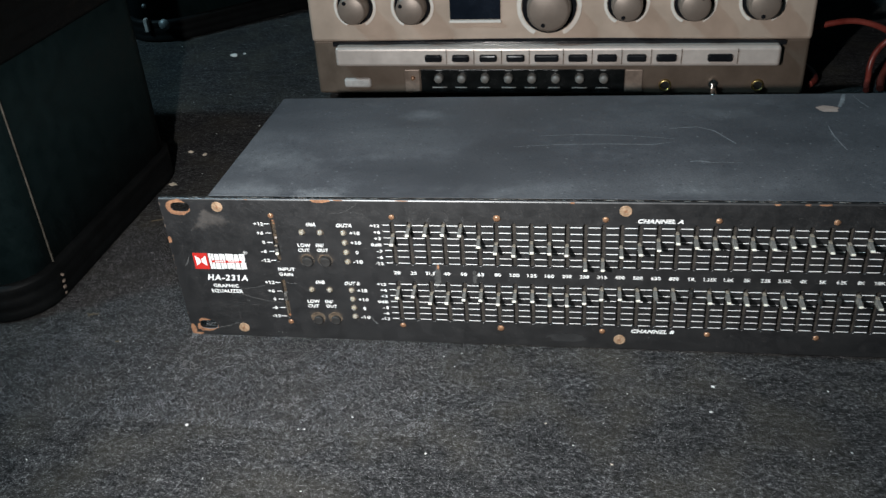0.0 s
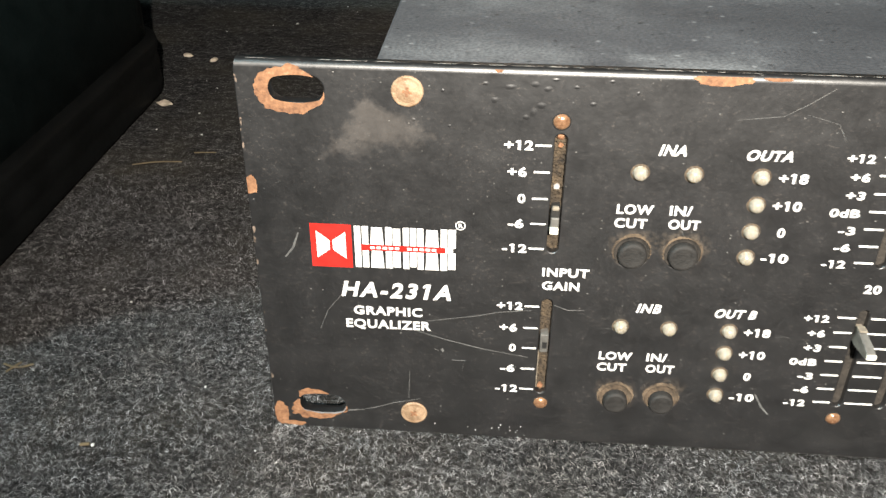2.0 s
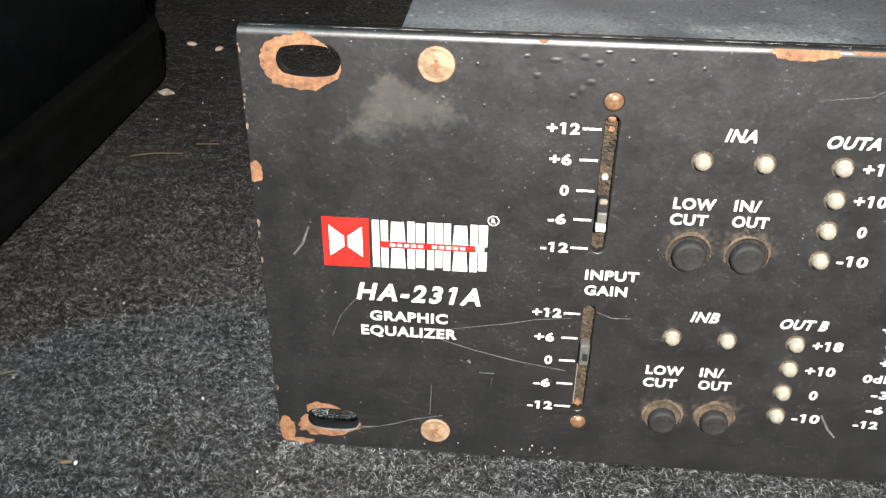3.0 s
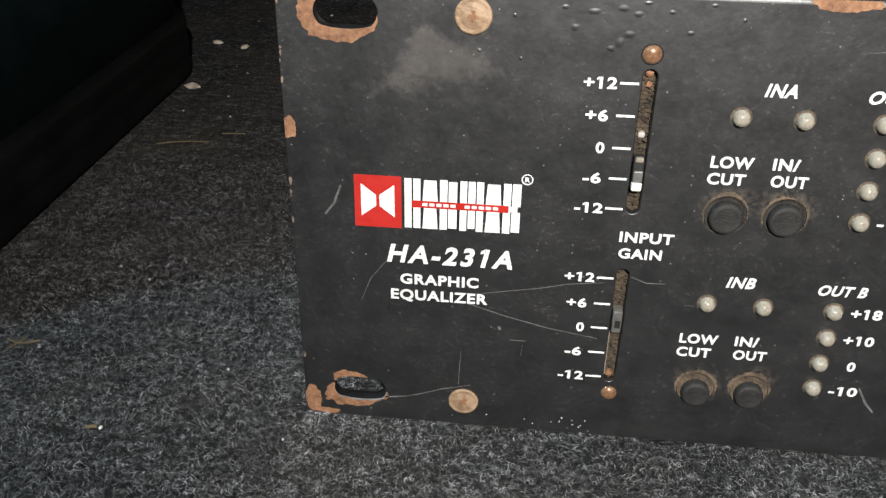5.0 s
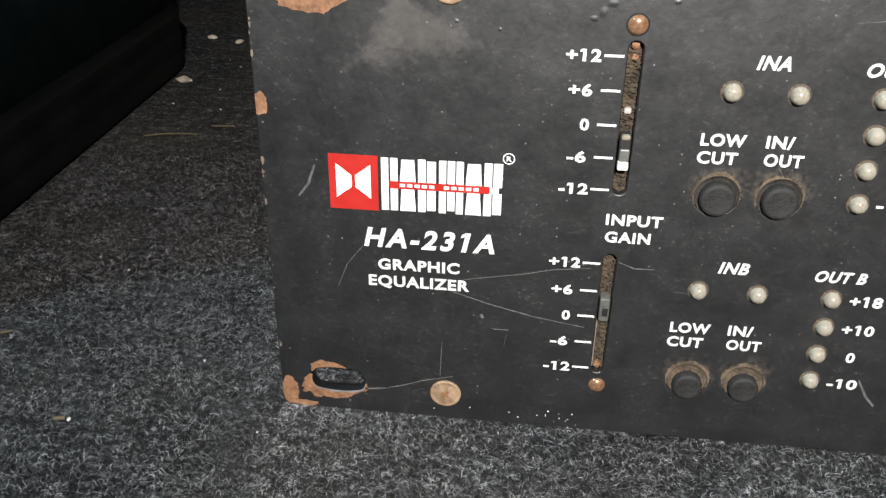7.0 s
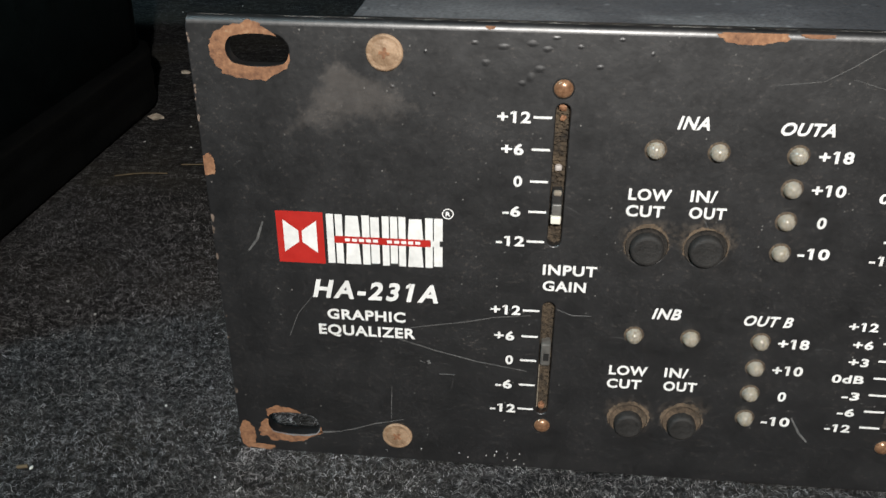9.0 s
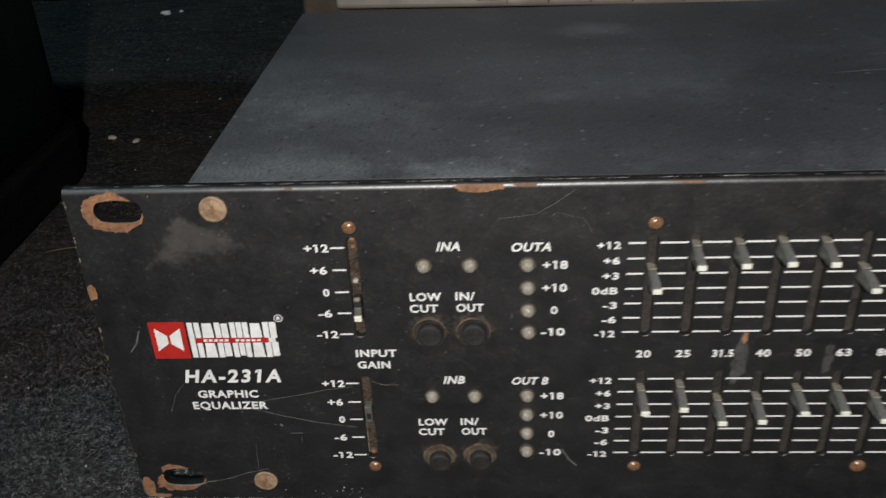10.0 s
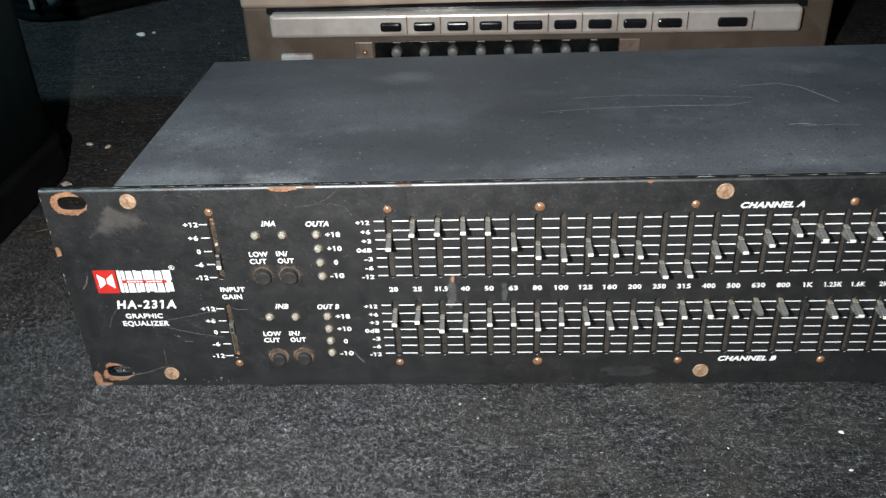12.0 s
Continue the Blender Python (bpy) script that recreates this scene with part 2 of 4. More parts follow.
def rust_material():
    """Bare primer: tan and pale patches, dark brown towards the worn spots."""
    k = Mat("copper_brown_primer")
    wide, fine = k.noise(330, 5, 0.65), k.noise(1500, 3, 0.65)
    fac = k.math("ADD", k.math("MULTIPLY", wide, 0.6), k.math("MULTIPLY", fine, 0.4))
    k.color(k.ramp(fac, (0.30, (0.055, 0.026, 0.015)), (0.40, (0.165, 0.077, 0.040)), (0.56, (0.28, 0.138, 0.070)), (0.72, (0.40, 0.25, 0.145)))).rough(0.75)
    return k.bump(fac, 0.6, 0.0002).m


M_RUST = rust_material()
M_SCREW = speckled("rusty_screw_steel", (0.15, 0.085, 0.043), (0.43, 0.295, 0.19), 1100, 0.6, 0.1, 0.7, 0.0003)
M_DARKSCREW = speckled("brown_screw_steel", (0.14, 0.066, 0.036), (0.40, 0.225, 0.125), 1500, 0.28, 0.3, 0.5)
M_SLOT = speckled("dusty_slot_felt", (0.004, 0.0032, 0.0025), (0.105, 0.075, 0.046), 2100, 0.95, bump=0.8, distance=0.0004)
M_SLOTDK = speckled("dark_slot_felt", (0.0028, 0.0026, 0.0025), (0.052, 0.044, 0.036), 1100, 0.95, bump=0.8, distance=0.0004)
M_DUST = speckled("packed_brown_dust", (0.010, 0.008, 0.006), (0.165, 0.118, 0.078), 1700, 0.95, bump=0.7, distance=0.0003)
M_BUTTON = speckled("matt_black_rubber", (0.0035, 0.0034, 0.0033), (0.026, 0.024, 0.022), 3000, 0.7, bump=1.0)
M_LEVER = speckled("smoky_grey_plastic", (0.048, 0.046, 0.043), (0.155, 0.15, 0.138), 700, 0.3)
# the lever plastic again, with light on its sides put into the colour
M_LEVERSIDE_LIT = speckled("smoky_lever_side_lit", (0.014, 0.013, 0.012), (0.22, 0.21, 0.182), 520, 0.35)
M_LEVERDUST = speckled("tan_lever_dust", (0.09, 0.075, 0.058), (0.32, 0.275, 0.215), 1200, 0.9)
M_TIP = speckled("cream_plastic", (0.66, 0.64, 0.53), (0.84, 0.82, 0.72), 900, 0.4)
# near-black tone that stands in for shade in gaps and holes
M_INSIDE = speckled("painted_shade_black", (0.004, 0.004, 0.004), (0.010, 0.009, 0.008), 300, 0.9)
M_SCRATCH = speckled("bare_scratch", (0.045, 0.045, 0.045), (0.15, 0.15, 0.145), 1500, 0.5)
M_LIDSCRATCH = speckled("pale_lid_scratch", (0.10, 0.105, 0.11), (0.30, 0.31, 0.32), 300, 0.5)
M_SMEAR = speckled("pale_smear", (0.014, 0.014, 0.014), (0.080, 0.080, 0.076), 900, 0.7)
M_SCUFF = speckled("dull_scuff", (0.006, 0.006, 0.0065), (0.021, 0.021, 0.021), 500, 0.7)
M_VINYL = speckled("black_vinyl", (0.0032, 0.0080, 0.0085), (0.0074, 0.0165, 0.0172), 500, 0.62, bump=0.3, distance=0.0002)
M_TRIM = speckled("black_rubber_trim", (0.0018, 0.0021, 0.0022), (0.0046, 0.0052, 0.0054), 400, 0.6, bump=0.3)
M_PIPING = speckled("worn_grey_piping", (0.06, 0.052, 0.04), (0.19, 0.17, 0.14), 500, 0.5, 0.4)
M_CLIP = speckled("pale_clip_plastic", (0.30, 0.27, 0.25), (0.48, 0.44, 0.41), 900, 0.5)
M_DULLRIVET = speckled("dull_zinc", (0.10, 0.11, 0.11), (0.24, 0.25, 0.25), 500, 0.5, 0.5)
M_BRONZE = speckled("bronze_plastic", (0.45, 0.345, 0.27), (0.50, 0.385, 0.305), 200, 0.42, 0.35)
M_FAINT = speckled("faint_print", (0.15, 0.15, 0.145), (0.30, 0.30, 0.29), 900, 0.6)
M_SMALLKNOB = speckled("small_grey_knob", (0.10, 0.095, 0.085), (0.19, 0.175, 0.16), 500, 0.45)
M_TAB = speckled("worn_tab_metal", (0.16, 0.12, 0.095), (0.36, 0.28, 0.225), 250, 0.4, 0.4)
M_BRONZE_DK = speckled("dark_bronze_plastic", (0.105, 0.078, 0.058), (0.135, 0.10, 0.075), 260, 0.45, 0.3)
M_SILVER = speckled("champagne_bar", (0.50, 0.425, 0.375), (0.60, 0.515, 0.46), 300, 0.38, 0.3)
M_RING = speckled("pale_ring", (0.60, 0.54, 0.48), (0.72, 0.66, 0.59), 300, 0.4)
M_KNOB = speckled("grey_bronze_knob", (0.20, 0.155, 0.125), (0.24, 0.19, 0.155), 200, 0.42, 0.35)
M_GLOSS = speckled("gloss_black", (0.006, 0.006, 0.007), (0.014, 0.014, 0.016), 200, 0.12)
M_STRIP = speckled("strip_black", (0.003, 0.0036, 0.0036), (0.008, 0.009, 0.009), 300, 0.22)
M_DISPLAY = speckled("display_glass", (0.005, 0.007, 0.011), (0.012, 0.016, 0.024), 120, 0.08)
M_GOLD = speckled("worn_gold_plate", (0.45, 0.33, 0.12), (0.75, 0.58, 0.26), 700, 0.3, 1.0)
M_CHROME = speckled("chrome", (0.6, 0.58, 0.55), (0.8, 0.78, 0.75), 500, 0.2, 1.0)
M_PALE = speckled("edge_highlight_grey", (0.42, 0.39, 0.35), (0.58, 0.54, 0.50), 400, 0.45)
M_CABLE = speckled("red_cable_sheath", (0.11, 0.015, 0.011), (0.25, 0.05, 0.035), 250, 0.35)
M_CABLE_DK = speckled("dark_red_sheath", (0.05, 0.01, 0.008), (0.14, 0.03, 0.02), 250, 0.4)
M_BAFFLE = speckled("grey_green_baffle", (0.004, 0.0052, 0.0047), (0.011, 0.0132, 0.012), 200, 0.75)
M_DRIVER = speckled("yellow_brown_cone", (0.07, 0.055, 0.026), (0.14, 0.11, 0.05), 300, 0.55)
M_PRIMER = speckled("pinkish_lid_primer", (0.26, 0.19, 0.155), (0.42, 0.325, 0.28), 400, 0.7)
M_CRUMB = speckled("pale_crumb", (0.42, 0.33, 0.24), (0.80, 0.72, 0.60), 900, 0.8)
M_WHITE = speckled("white_flake", (0.65, 0.65, 0.62), (0.85, 0.85, 0.82), 900, 0.7)
M_STRAW = speckled("dry_straw", (0.055, 0.042, 0.024), (0.16, 0.12, 0.066), 500, 0.7)
M_WALL = speckled("dim_wall_paint", (0.05, 0.055, 0.06), (0.08, 0.085, 0.09), 20, 0.8)


def led_material():
    k = Mat("milky_lens")
    n = k.noise(500, 3, 0.6)
    k.color(k.ramp(n, (0.3, (0.25, 0.226, 0.182)), (0.7, (0.34, 0.310, 0.258)))).rough(0.16)
    k.b.inputs["Subsurface Weight"].default_value = 0.85
    k.b.inputs["Subsurface Radius"].default_value = (0.003, 0.0027, 0.0021)
    return k.m


M_LED = led_material()
mm = 0.001


# ---- shapes ----
def root(name, label, category, at=(0, 0, 0), turn=0.0, group="", kind=""):
    e = new(name)
    e.matrix_world = pose(*at, 0, 0, turn)
    e.empty_display_size = 0.02
    return tagged(e, label, category, group, kind)


def mesh_of(name, bm, material, smooth=False):
    bmesh.ops.recalc_face_normals(bm, faces=bm.faces)
    me = bpy.data.meshes.new(name)
    bm.to_mesh(me)
    bm.free()
    me.materials.append(material)
    if smooth:
        me.shade_smooth()
    return me


def part(name, bm, material, parent, label="", smooth=False, at=None):
    """One mesh object under a thing or a part; bm is a bmesh or a ready mesh."""
    me = bm if isinstance(bm, bpy.types.Mesh) else mesh_of(name, bm, material, smooth)
    ob = new(name, me)
    ob.parent = parent
    if at is not None:
        ob.matrix_basis = at
    return tagged(ob, label)


def box(x0, x1, y0, y1, z0, z1, bevel=0.0, seg=2, bm=None):
    bm = bm or bmesh.new()
    m = Matrix.LocRotScale(((x0 + x1) / 2, (y0 + y1) / 2, (z0 + z1) / 2), None, (x1 - x0, y1 - y0, z1 - z0))
    vs = bmesh.ops.create_cube(bm, size=1, matrix=m)["verts"]
    if bevel:
        es = {e for v in vs for e in v.link_edges}
        bmesh.ops.bevel(bm, geom=list(es), offset=bevel, segments=seg, profile=0.5, affect="EDGES")
    return bm


def lathe(profile, seg=24, bm=None, m=None):
    """Rings of (radius, height) round z, closed at ends of radius 0."""
    bm = bm or bmesh.new()
    rings = []
    for r, h in profile:
        if r <= 1e-9:
            rings.append([bm.verts.new((0, 0, h))])
        else:
            rings.append([bm.verts.new((r * math.cos(2 * math.pi * i / seg), r * math.sin(2 * math.pi * i / seg), h)) for i in range(seg)])
    for a, b in zip(rings, rings[1:]):
        for i in range(seg):
            j = (i + 1) % seg
            f = [a[i % len(a)], a[j % len(a)], b[j % len(b)], b[i % len(b)]]
            f = list(dict.fromkeys(f))
            if len(f) > 2:
                bm.faces.new(f)
    if m is not None:
        bmesh.ops.transform(bm, matrix=m, verts=[v for r in rings for v in r])
    return bm


TO_FRONT = Matrix.Rotation(radians(90), 4, "X")  # z of a part points to the viewer (-y)


def front(x, y, z, turn=0.0):
    return Matrix.Translation((x, y, z)) @ TO_FRONT @ Matrix.Rotation(turn, 4, "Z")


def rounded(x0, x1, z0, z1, r, n=4):
    pts = []
    for cx, cz, a0 in ((x1 - r, z1 - r, 0), (x0 + r, z1 - r, 90), (x0 + r, z0 + r, 180), (x1 - r, z0 + r, 270)):
        for i in range(n + 1):
            a = radians(a0 + 90 * i / n)
            pts.append((cx + r * math.cos(a), cz + r * math.sin(a)))
    return pts


def sheet(name, loops, thick, material, bevel=0.0):
    """A flat plate in x and z with holes, its front at y = 0, its back at y = thick."""
    cu = bpy.data.curves.new(name, "CURVE")
    cu.dimensions, cu.fill_mode = "2D", "BOTH"
    cu.extrude, cu.bevel_depth, cu.bevel_resolution = max(thick / 2 - bevel, 0), bevel, 2
    cu.offset = -bevel
    for loop in loops:
        sp = cu.splines.new("POLY")
        sp.points.add(len(loop) - 1)
        for p, (x, z) in zip(sp.points, loop):
            p.co = (x, z, 0, 1)
        sp.use_cyclic_u = True
    me = baked(name, cu, material)
    me.transform(Matrix.Translation((0, thick / 2, 0)) @ TO_FRONT)
    bm = bmesh.new()
    bm.from_mesh(me)
    bmesh.ops.remove_doubles(bm, verts=bm.verts, dist=0.000002)
    bm.to_mesh(me)
    bm.free()
    return me


def baked(name, cu, material):
    """The mesh of a curve or a text."""
    tmp = new("tmp", cu)
    me = bpy.data.meshes.new_from_object(tmp.evaluated_get(bpy.context.evaluated_depsgraph_get()))
    bpy.data.objects.remove(tmp)
    bpy.data.curves.remove(cu)
    me.name = name
    me.materials.clear()
    me.materials.append(material)
    return me


def tube(points, radius, material, name):
    cu = bpy.data.curves.new(name, "CURVE")
    cu.dimensions, cu.bevel_depth, cu.bevel_resolution, cu.resolution_u = "3D", radius, 3, 8
    sp = cu.splines.new("BEZIER")
    sp.bezier_points.add(len(points) - 1)
    for p, co in zip(sp.bezier_points, points):
        p.co = co
        p.handle_left_type = p.handle_right_type = "AUTO"
    cu.use_fill_caps = True
    me = baked(name, cu, material)
    me.shade_smooth()
    return me


def writing(body, x0, x1, z0, cap, parent, y, italic=0.0, weight=0.022, spacing=1.0):
    """Printed words from x0 to x1 on the baseline z0."""
    cu = bpy.data.curves.new("printed_text", "FONT")
    cu.body, cu.size, cu.shear, cu.offset, cu.extrude, cu.resolution_u, cu.space_character = body, 1.0, italic, weight, 0.001, 4, spacing
    me = baked("printed_text", cu, M_PRINT)
    co = np.empty(len(me.vertices) * 3)
    me.vertices.foreach_get("co", co)
    co = co.reshape(-1, 3)
    lo, hi = co.min(0), co.max(0)
    sx = (x1 - x0) / (hi[0] - lo[0])
    sz = cap / (0.70 + 2 * weight)
    out = np.column_stack([x0 + (co[:, 0] - lo[0]) * sx, y - (co[:, 2] + 0.001) * 0.02, z0 + (co[:, 1] + weight) * sz])
    me.vertices.foreach_set("co", out.ravel())
    me.update()
    ones = [i for i, ch in enumerate(body) if ch == "1"]
    if ones:
        # the figure one gets its flag
        bm = bmesh.new()
        bm.from_mesh(me)
        top = 0.70 + weight
        for i in ones:
            cu = bpy.data.curves.new("printed_text", "FONT")
            cu.body, cu.size, cu.offset, cu.resolution_u, cu.space_character = body[:i + 1], 1.0, weight, 2, spacing
            ruler = baked("ruler", cu, M_PRINT)
            right = max(v.co.x for v in ruler.vertices)
            left = right - 0.10 - 2 * weight
            quad = [(left - 0.13, top - 0.22), (left + 0.03, top - 0.15), (left + 0.03, top), (left - 0.02, top), (left - 0.13, top - 0.10)]
            bm.faces.new([bm.verts.new((x0 + (a + italic * b - lo[0]) * sx, y - 0.00004, z0 + (b + weight) * sz)) for a, b in quad])
            bpy.data.meshes.remove(ruler)
        bm.to_mesh(me)
        bm.free()
    return part("printed_text", me, None, parent)


def blot(cx, cz, rx, rz, seed, n=40, rough=0.35, bm=None, y=0.0, clip=None):
    """A flake with a ragged outline, lying on the front face."""
    bm = bm or bmesh.new()
    vs = []
    for i in range(n):
        a = 2 * math.pi * i / n
        k = 1 + rough * noise.noise((math.cos(a) * 1.6 + seed * 7.3, math.sin(a) * 1.6, seed)) + rough * 0.55 * noise.noise((math.cos(a) * 7, math.sin(a) * 7, seed * 3.1))
        x, z = cx + rx * k * math.cos(a), cz + rz * k * math.sin(a)
        if clip:
            x, z = min(max(x, clip[0]), clip[1]), min(max(z, clip[2]), clip[3])
        vs.append(bm.verts.new((x, y, z)))
    mid = bm.verts.new((cx, y, cz))
    for i in range(n):
        bm.faces.new((mid, vs[i], vs[(i + 1) % n]))
    return bm


def strip(points, width, bm=None):
    """A thin flat band along points that lie on a face; each is (x, y, z); width lies across, in the plane x-z or x-y."""
    bm = bm or bmesh.new()
    pts = [Vector(p) for p in points]
    flat = max(p.z for p in pts) - min(p.z for p in pts) < 1e-6
    prev = None
    for i, p in enumerate(pts):
        d = (pts[min(i + 1, len(pts) - 1)] - pts[max(i - 1, 0)]).normalized()
        side = Vector((-d.y, d.x, 0)) if flat else Vector((-d.z, 0, d.x))
        w = width * (0.35 + 0.65 * math.sin(math.pi * (i + 0.5) / len(pts))) / 2
        pair = (bm.verts.new(p + side * w), bm.verts.new(p - side * w))
        if prev:
            bm.faces.new((prev[0], prev[1], pair[1], pair[0]))
        prev = pair
    return bm


# ---- the room ----
def build_room():
    bm = bmesh.new()
    bmesh.ops.create_grid(bm, x_segments=8, y_segments=8, size=2.5)
    floor = tagged(new("floor", mesh_of("floor", bm, M_CARPET)), "charcoal grey needle-felt carpet with pale flecks", "carpet", kind="structure")
    floor.location = (0, 0.6, 0)
    for name, b in (("wall_north", (-2.6, 2.6, 3.1, 3.2, 0, 2.6)), ("wall_south", (-2.6, 2.6, -2.0, -1.9, 0, 2.6)),
                    ("wall_east", (2.5, 2.6, -1.9, 3.1, 0, 2.6)), ("wall_west", (-2.6, -2.5, -1.9, 3.1, 0, 2.6))):
        tagged(new(name, mesh_of(name, box(*b), M_WALL)), "plain dim painted wall of the room", "wall", kind="structure")
    tagged(new("ceiling", mesh_of("ceiling", box(-2.6, 2.6, -2.0, 3.2, 2.6, 2.7), M_WALL)), "plain dim painted ceiling of the room", "ceiling", kind="structure")


build_room()


# ---- the graphic equalizer ----
W, H = 0.4826, 0.0889
FACE = -0.0008                     # front of the faceplate
INK = FACE - 0.00004
ROLL = 0.0012                      # radius of the rolled upper edge
BAND0, PITCH = 0.1247, 0.00888
TILT = 0.0062                      # the set lies a little askew on the carpet, its far end higher
LINES_A = [0.0743 - 0.0038 * i for i in range(7)]
LINES_B = [0.0383 - 0.00375 * i for i in range(7)]
LEVEL_A = [67.2, 72.8, 73.1, 73.4, 73.2, 66.8, 63.1, 62.0, 64.0, 63.6, 62.8, 54.4, 54.6, 62.4, 64.0, 66.7, 70.7, 68.5, 68.1, 69.0, 68.1, 68.4, 69.7, 70.6, 67.0, 66.3, 68.3, 67.7, 68.2, 67.9, 68.4]
LEVEL_B = [34.6, 35.6, 31.6, 32.0, 34.4, 34.4, 32.2, 34.4, 34.6, 32.4, 32.6, 34.2, 36.9, 37.3, 36.9, 37.8, 37.6, 37.6, 36.5, 36.9, 36.1, 36.4, 35.0, 35.0, 35.3, 35.6, 36.5, 35.5, 36.2, 35.6, 35.8]
NO_CAP_B = (17, 24, 25)
NO_TIP_B = (15, 16)
FREQ = "20 25 31.5 40 50 63 80 100 125 160 200 250 315 400 500 630 800 1K 1.25K 1.6K 2K 2.5K 3.15K 4K 5K 6.3K 8K 10K 12.5K 16K 20K".split()


def stadium(cx, z0, z1, r, n=5):
    return rounded(cx - r, cx + r, z0, z1, r * 0.999, n)


def ring_loop(cx, cz, r, n=24):
    return [(cx + r * math.cos(2 * math.pi * i / n), cz + r * math.sin(2 * math.pi * i / n)) for i in range(n)]


BUTTONS = [(0.0765, 0.0516), (0.0864, 0.0517), (0.0772, 0.0141), (0.0872, 0.0144)]


def equalizer():
    eq = root("graphic_equalizer", "black rack-mount graphic equalizer with chipped faceplate lying on the carpet", "equalizer")
    loops = [rounded(0.0002, W, 0.0003, H - ROLL + 0.0002, 0.0006, 3)]
    for x0, x1, z0, z1 in ((0.0064, 0.0168, 0.0810, 0.0863), (0.0061, 0.0168, 0.0049, 0.0102), (W - 0.0166, W - 0.0062, 0.0808, 0.0862), (W - 0.017, W - 0.0064, 0.005, 0.0101)):
        loops.append(rounded(x0, x1, z0, z1, (z1 - z0) / 2.01, 6))
    for k in range(31):
        x = BAND0 + PITCH * k
        loops += [stadium(x, 0.0504, 0.0763, 0.00108, 4), stadium(x, 0.0147, 0.0403, 0.00108, 4)]
    loops += [stadium(0.0608, 0.0507, 0.0765, 0.00115, 4), stadium(0.0607, 0.0141, 0.0394, 0.00115, 4)]
    loops += [ring_loop(x, z, 0.0036, 32) for x, z in BUTTONS]
    plate = part("faceplate", sheet("faceplate", loops, 0.0026, M_FACE, 0.0002), None, eq, "black enamelled steel faceplate, scratched and dusty")
    for v in plate.data.vertices:
        v.co.y += FACE

    # the upper edge is rolled back over a small radius
    bm = bmesh.new()
    prev = None
    for i in range(9):
        a = radians(90 * i / 8)
        y, z = FACE + ROLL * (1 - math.cos(a)), H - ROLL + ROLL * math.sin(a)
        pair = (bm.verts.new((0.0005, y, z)), bm.verts.new((W - 0.0003, y, z)))
        if prev:
            bm.faces.new((prev[0], prev[1], pair[1], pair[0]))
        prev = pair
    back = (bm.verts.new((0.0005, FACE + 0.0026, H)), bm.verts.new((W - 0.0003, FACE + 0.0026, H)))
    low = (bm.verts.new((0.0005, FACE + 0.0026, H - ROLL)), bm.verts.new((W - 0.0003, FACE + 0.0026, H - ROLL)))
    bm.faces.new((prev[0], prev[1], back[1], back[0]))
    bm.faces.new((back[0], back[1], low[1], low[0]))
    part("rolled_edge", bm, M_FACE, eq, "glossy rolled upper edge of the faceplate", True)

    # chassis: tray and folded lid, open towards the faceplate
    # the tray's near-black puts the shade of the lid gap into colour
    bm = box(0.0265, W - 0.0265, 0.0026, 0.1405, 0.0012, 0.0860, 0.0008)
    part("chassis", bm, M_INSIDE, eq, "steel tray behind the faceplate, painted near-black for the gap's shade")
    bm = bmesh.new()
    box(0.0258, W - 0.0258, 0.0040, 0.1413, 0.0866, 0.0878, 0.0005, 2, bm)
    box(0.0258, 0.0264, 0.0022, 0.1413, 0.0040, 0.0870, 0.0, 1, bm)
    box(W - 0.0264, W - 0.0258, 0.0022, 0.1413, 0.0040, 0.0870, 0.0, 1, bm)
    box(0.0258, W - 0.0258, 0.1407, 0.1413, 0.0040, 0.0870, 0.0, 1, bm)
    part("lid", bm, M_LID, eq, "blue-grey painted steel lid with pale rubbed streaks")
    # slots are backed by dusty felt strips
    for k in range(31):
        x = BAND0 + PITCH * k
        for z0, z1 in ((0.0500, 0.0782), (0.0132, 0.0412)):
            part("slot_liner", box(x - 0.0018, x + 0.0018, 0.0006, 0.0016, z0, z1), M_SLOTDK, eq)
    for x, z0, z1 in ((0.0608, 0.0498, 0.0775), (0.0607, 0.0132, 0.0404)):
        bm = bmesh.new()
        nx, nz = 12, 150
        grid = [[bm.verts.new((x - 0.0022 + 0.0044 * i / nx, 0.0009 - 0.0009 * noise.fractal((i * 0.95, j * 0.48, z0 * 900), 0.45, 2.2, 4), z0 + (z1 - z0) * j / nz)) for i in range(nx + 1)] for j in range(nz + 1)]
        for j in range(nz):
            for i in range(nx):
                bm.faces.new((grid[j][i], grid[j][i + 1], grid[j + 1][i + 1], grid[j + 1][i]))
        part("slot_liner", bm, M_SLOT, eq, "slot clogged with lumpy brown dust", True)
    for x, z, r in ((0.0608, 0.0757, 0.0008), (0.0607, 0.0152, 0.0007), (0.0609, 0.0736, 0.0005)):
        bm = bmesh.new()
        bmesh.ops.create_icosphere(bm, subdivisions=2, radius=r)
        for v in bm.verts:
            v.co *= 1 + 0.7 * noise.noise(v.co * (1.6 / r) + Vector((z * 900, 0, 0)))
            v.co += Vector((x, 0.0008, z))
        part("dust_plug", bm, M_RUST, eq, "rust-brown lump of dirt in the slot")
    part("plastic_scrap", box(0.0601, 0.0613, 0.0000, 0.0012, 0.0645, 0.0655, 0.0003), M_CLIP, eq, "pale scrap of plastic inside the slot")

    # faders
    bm = bmesh.new()
    ends = []
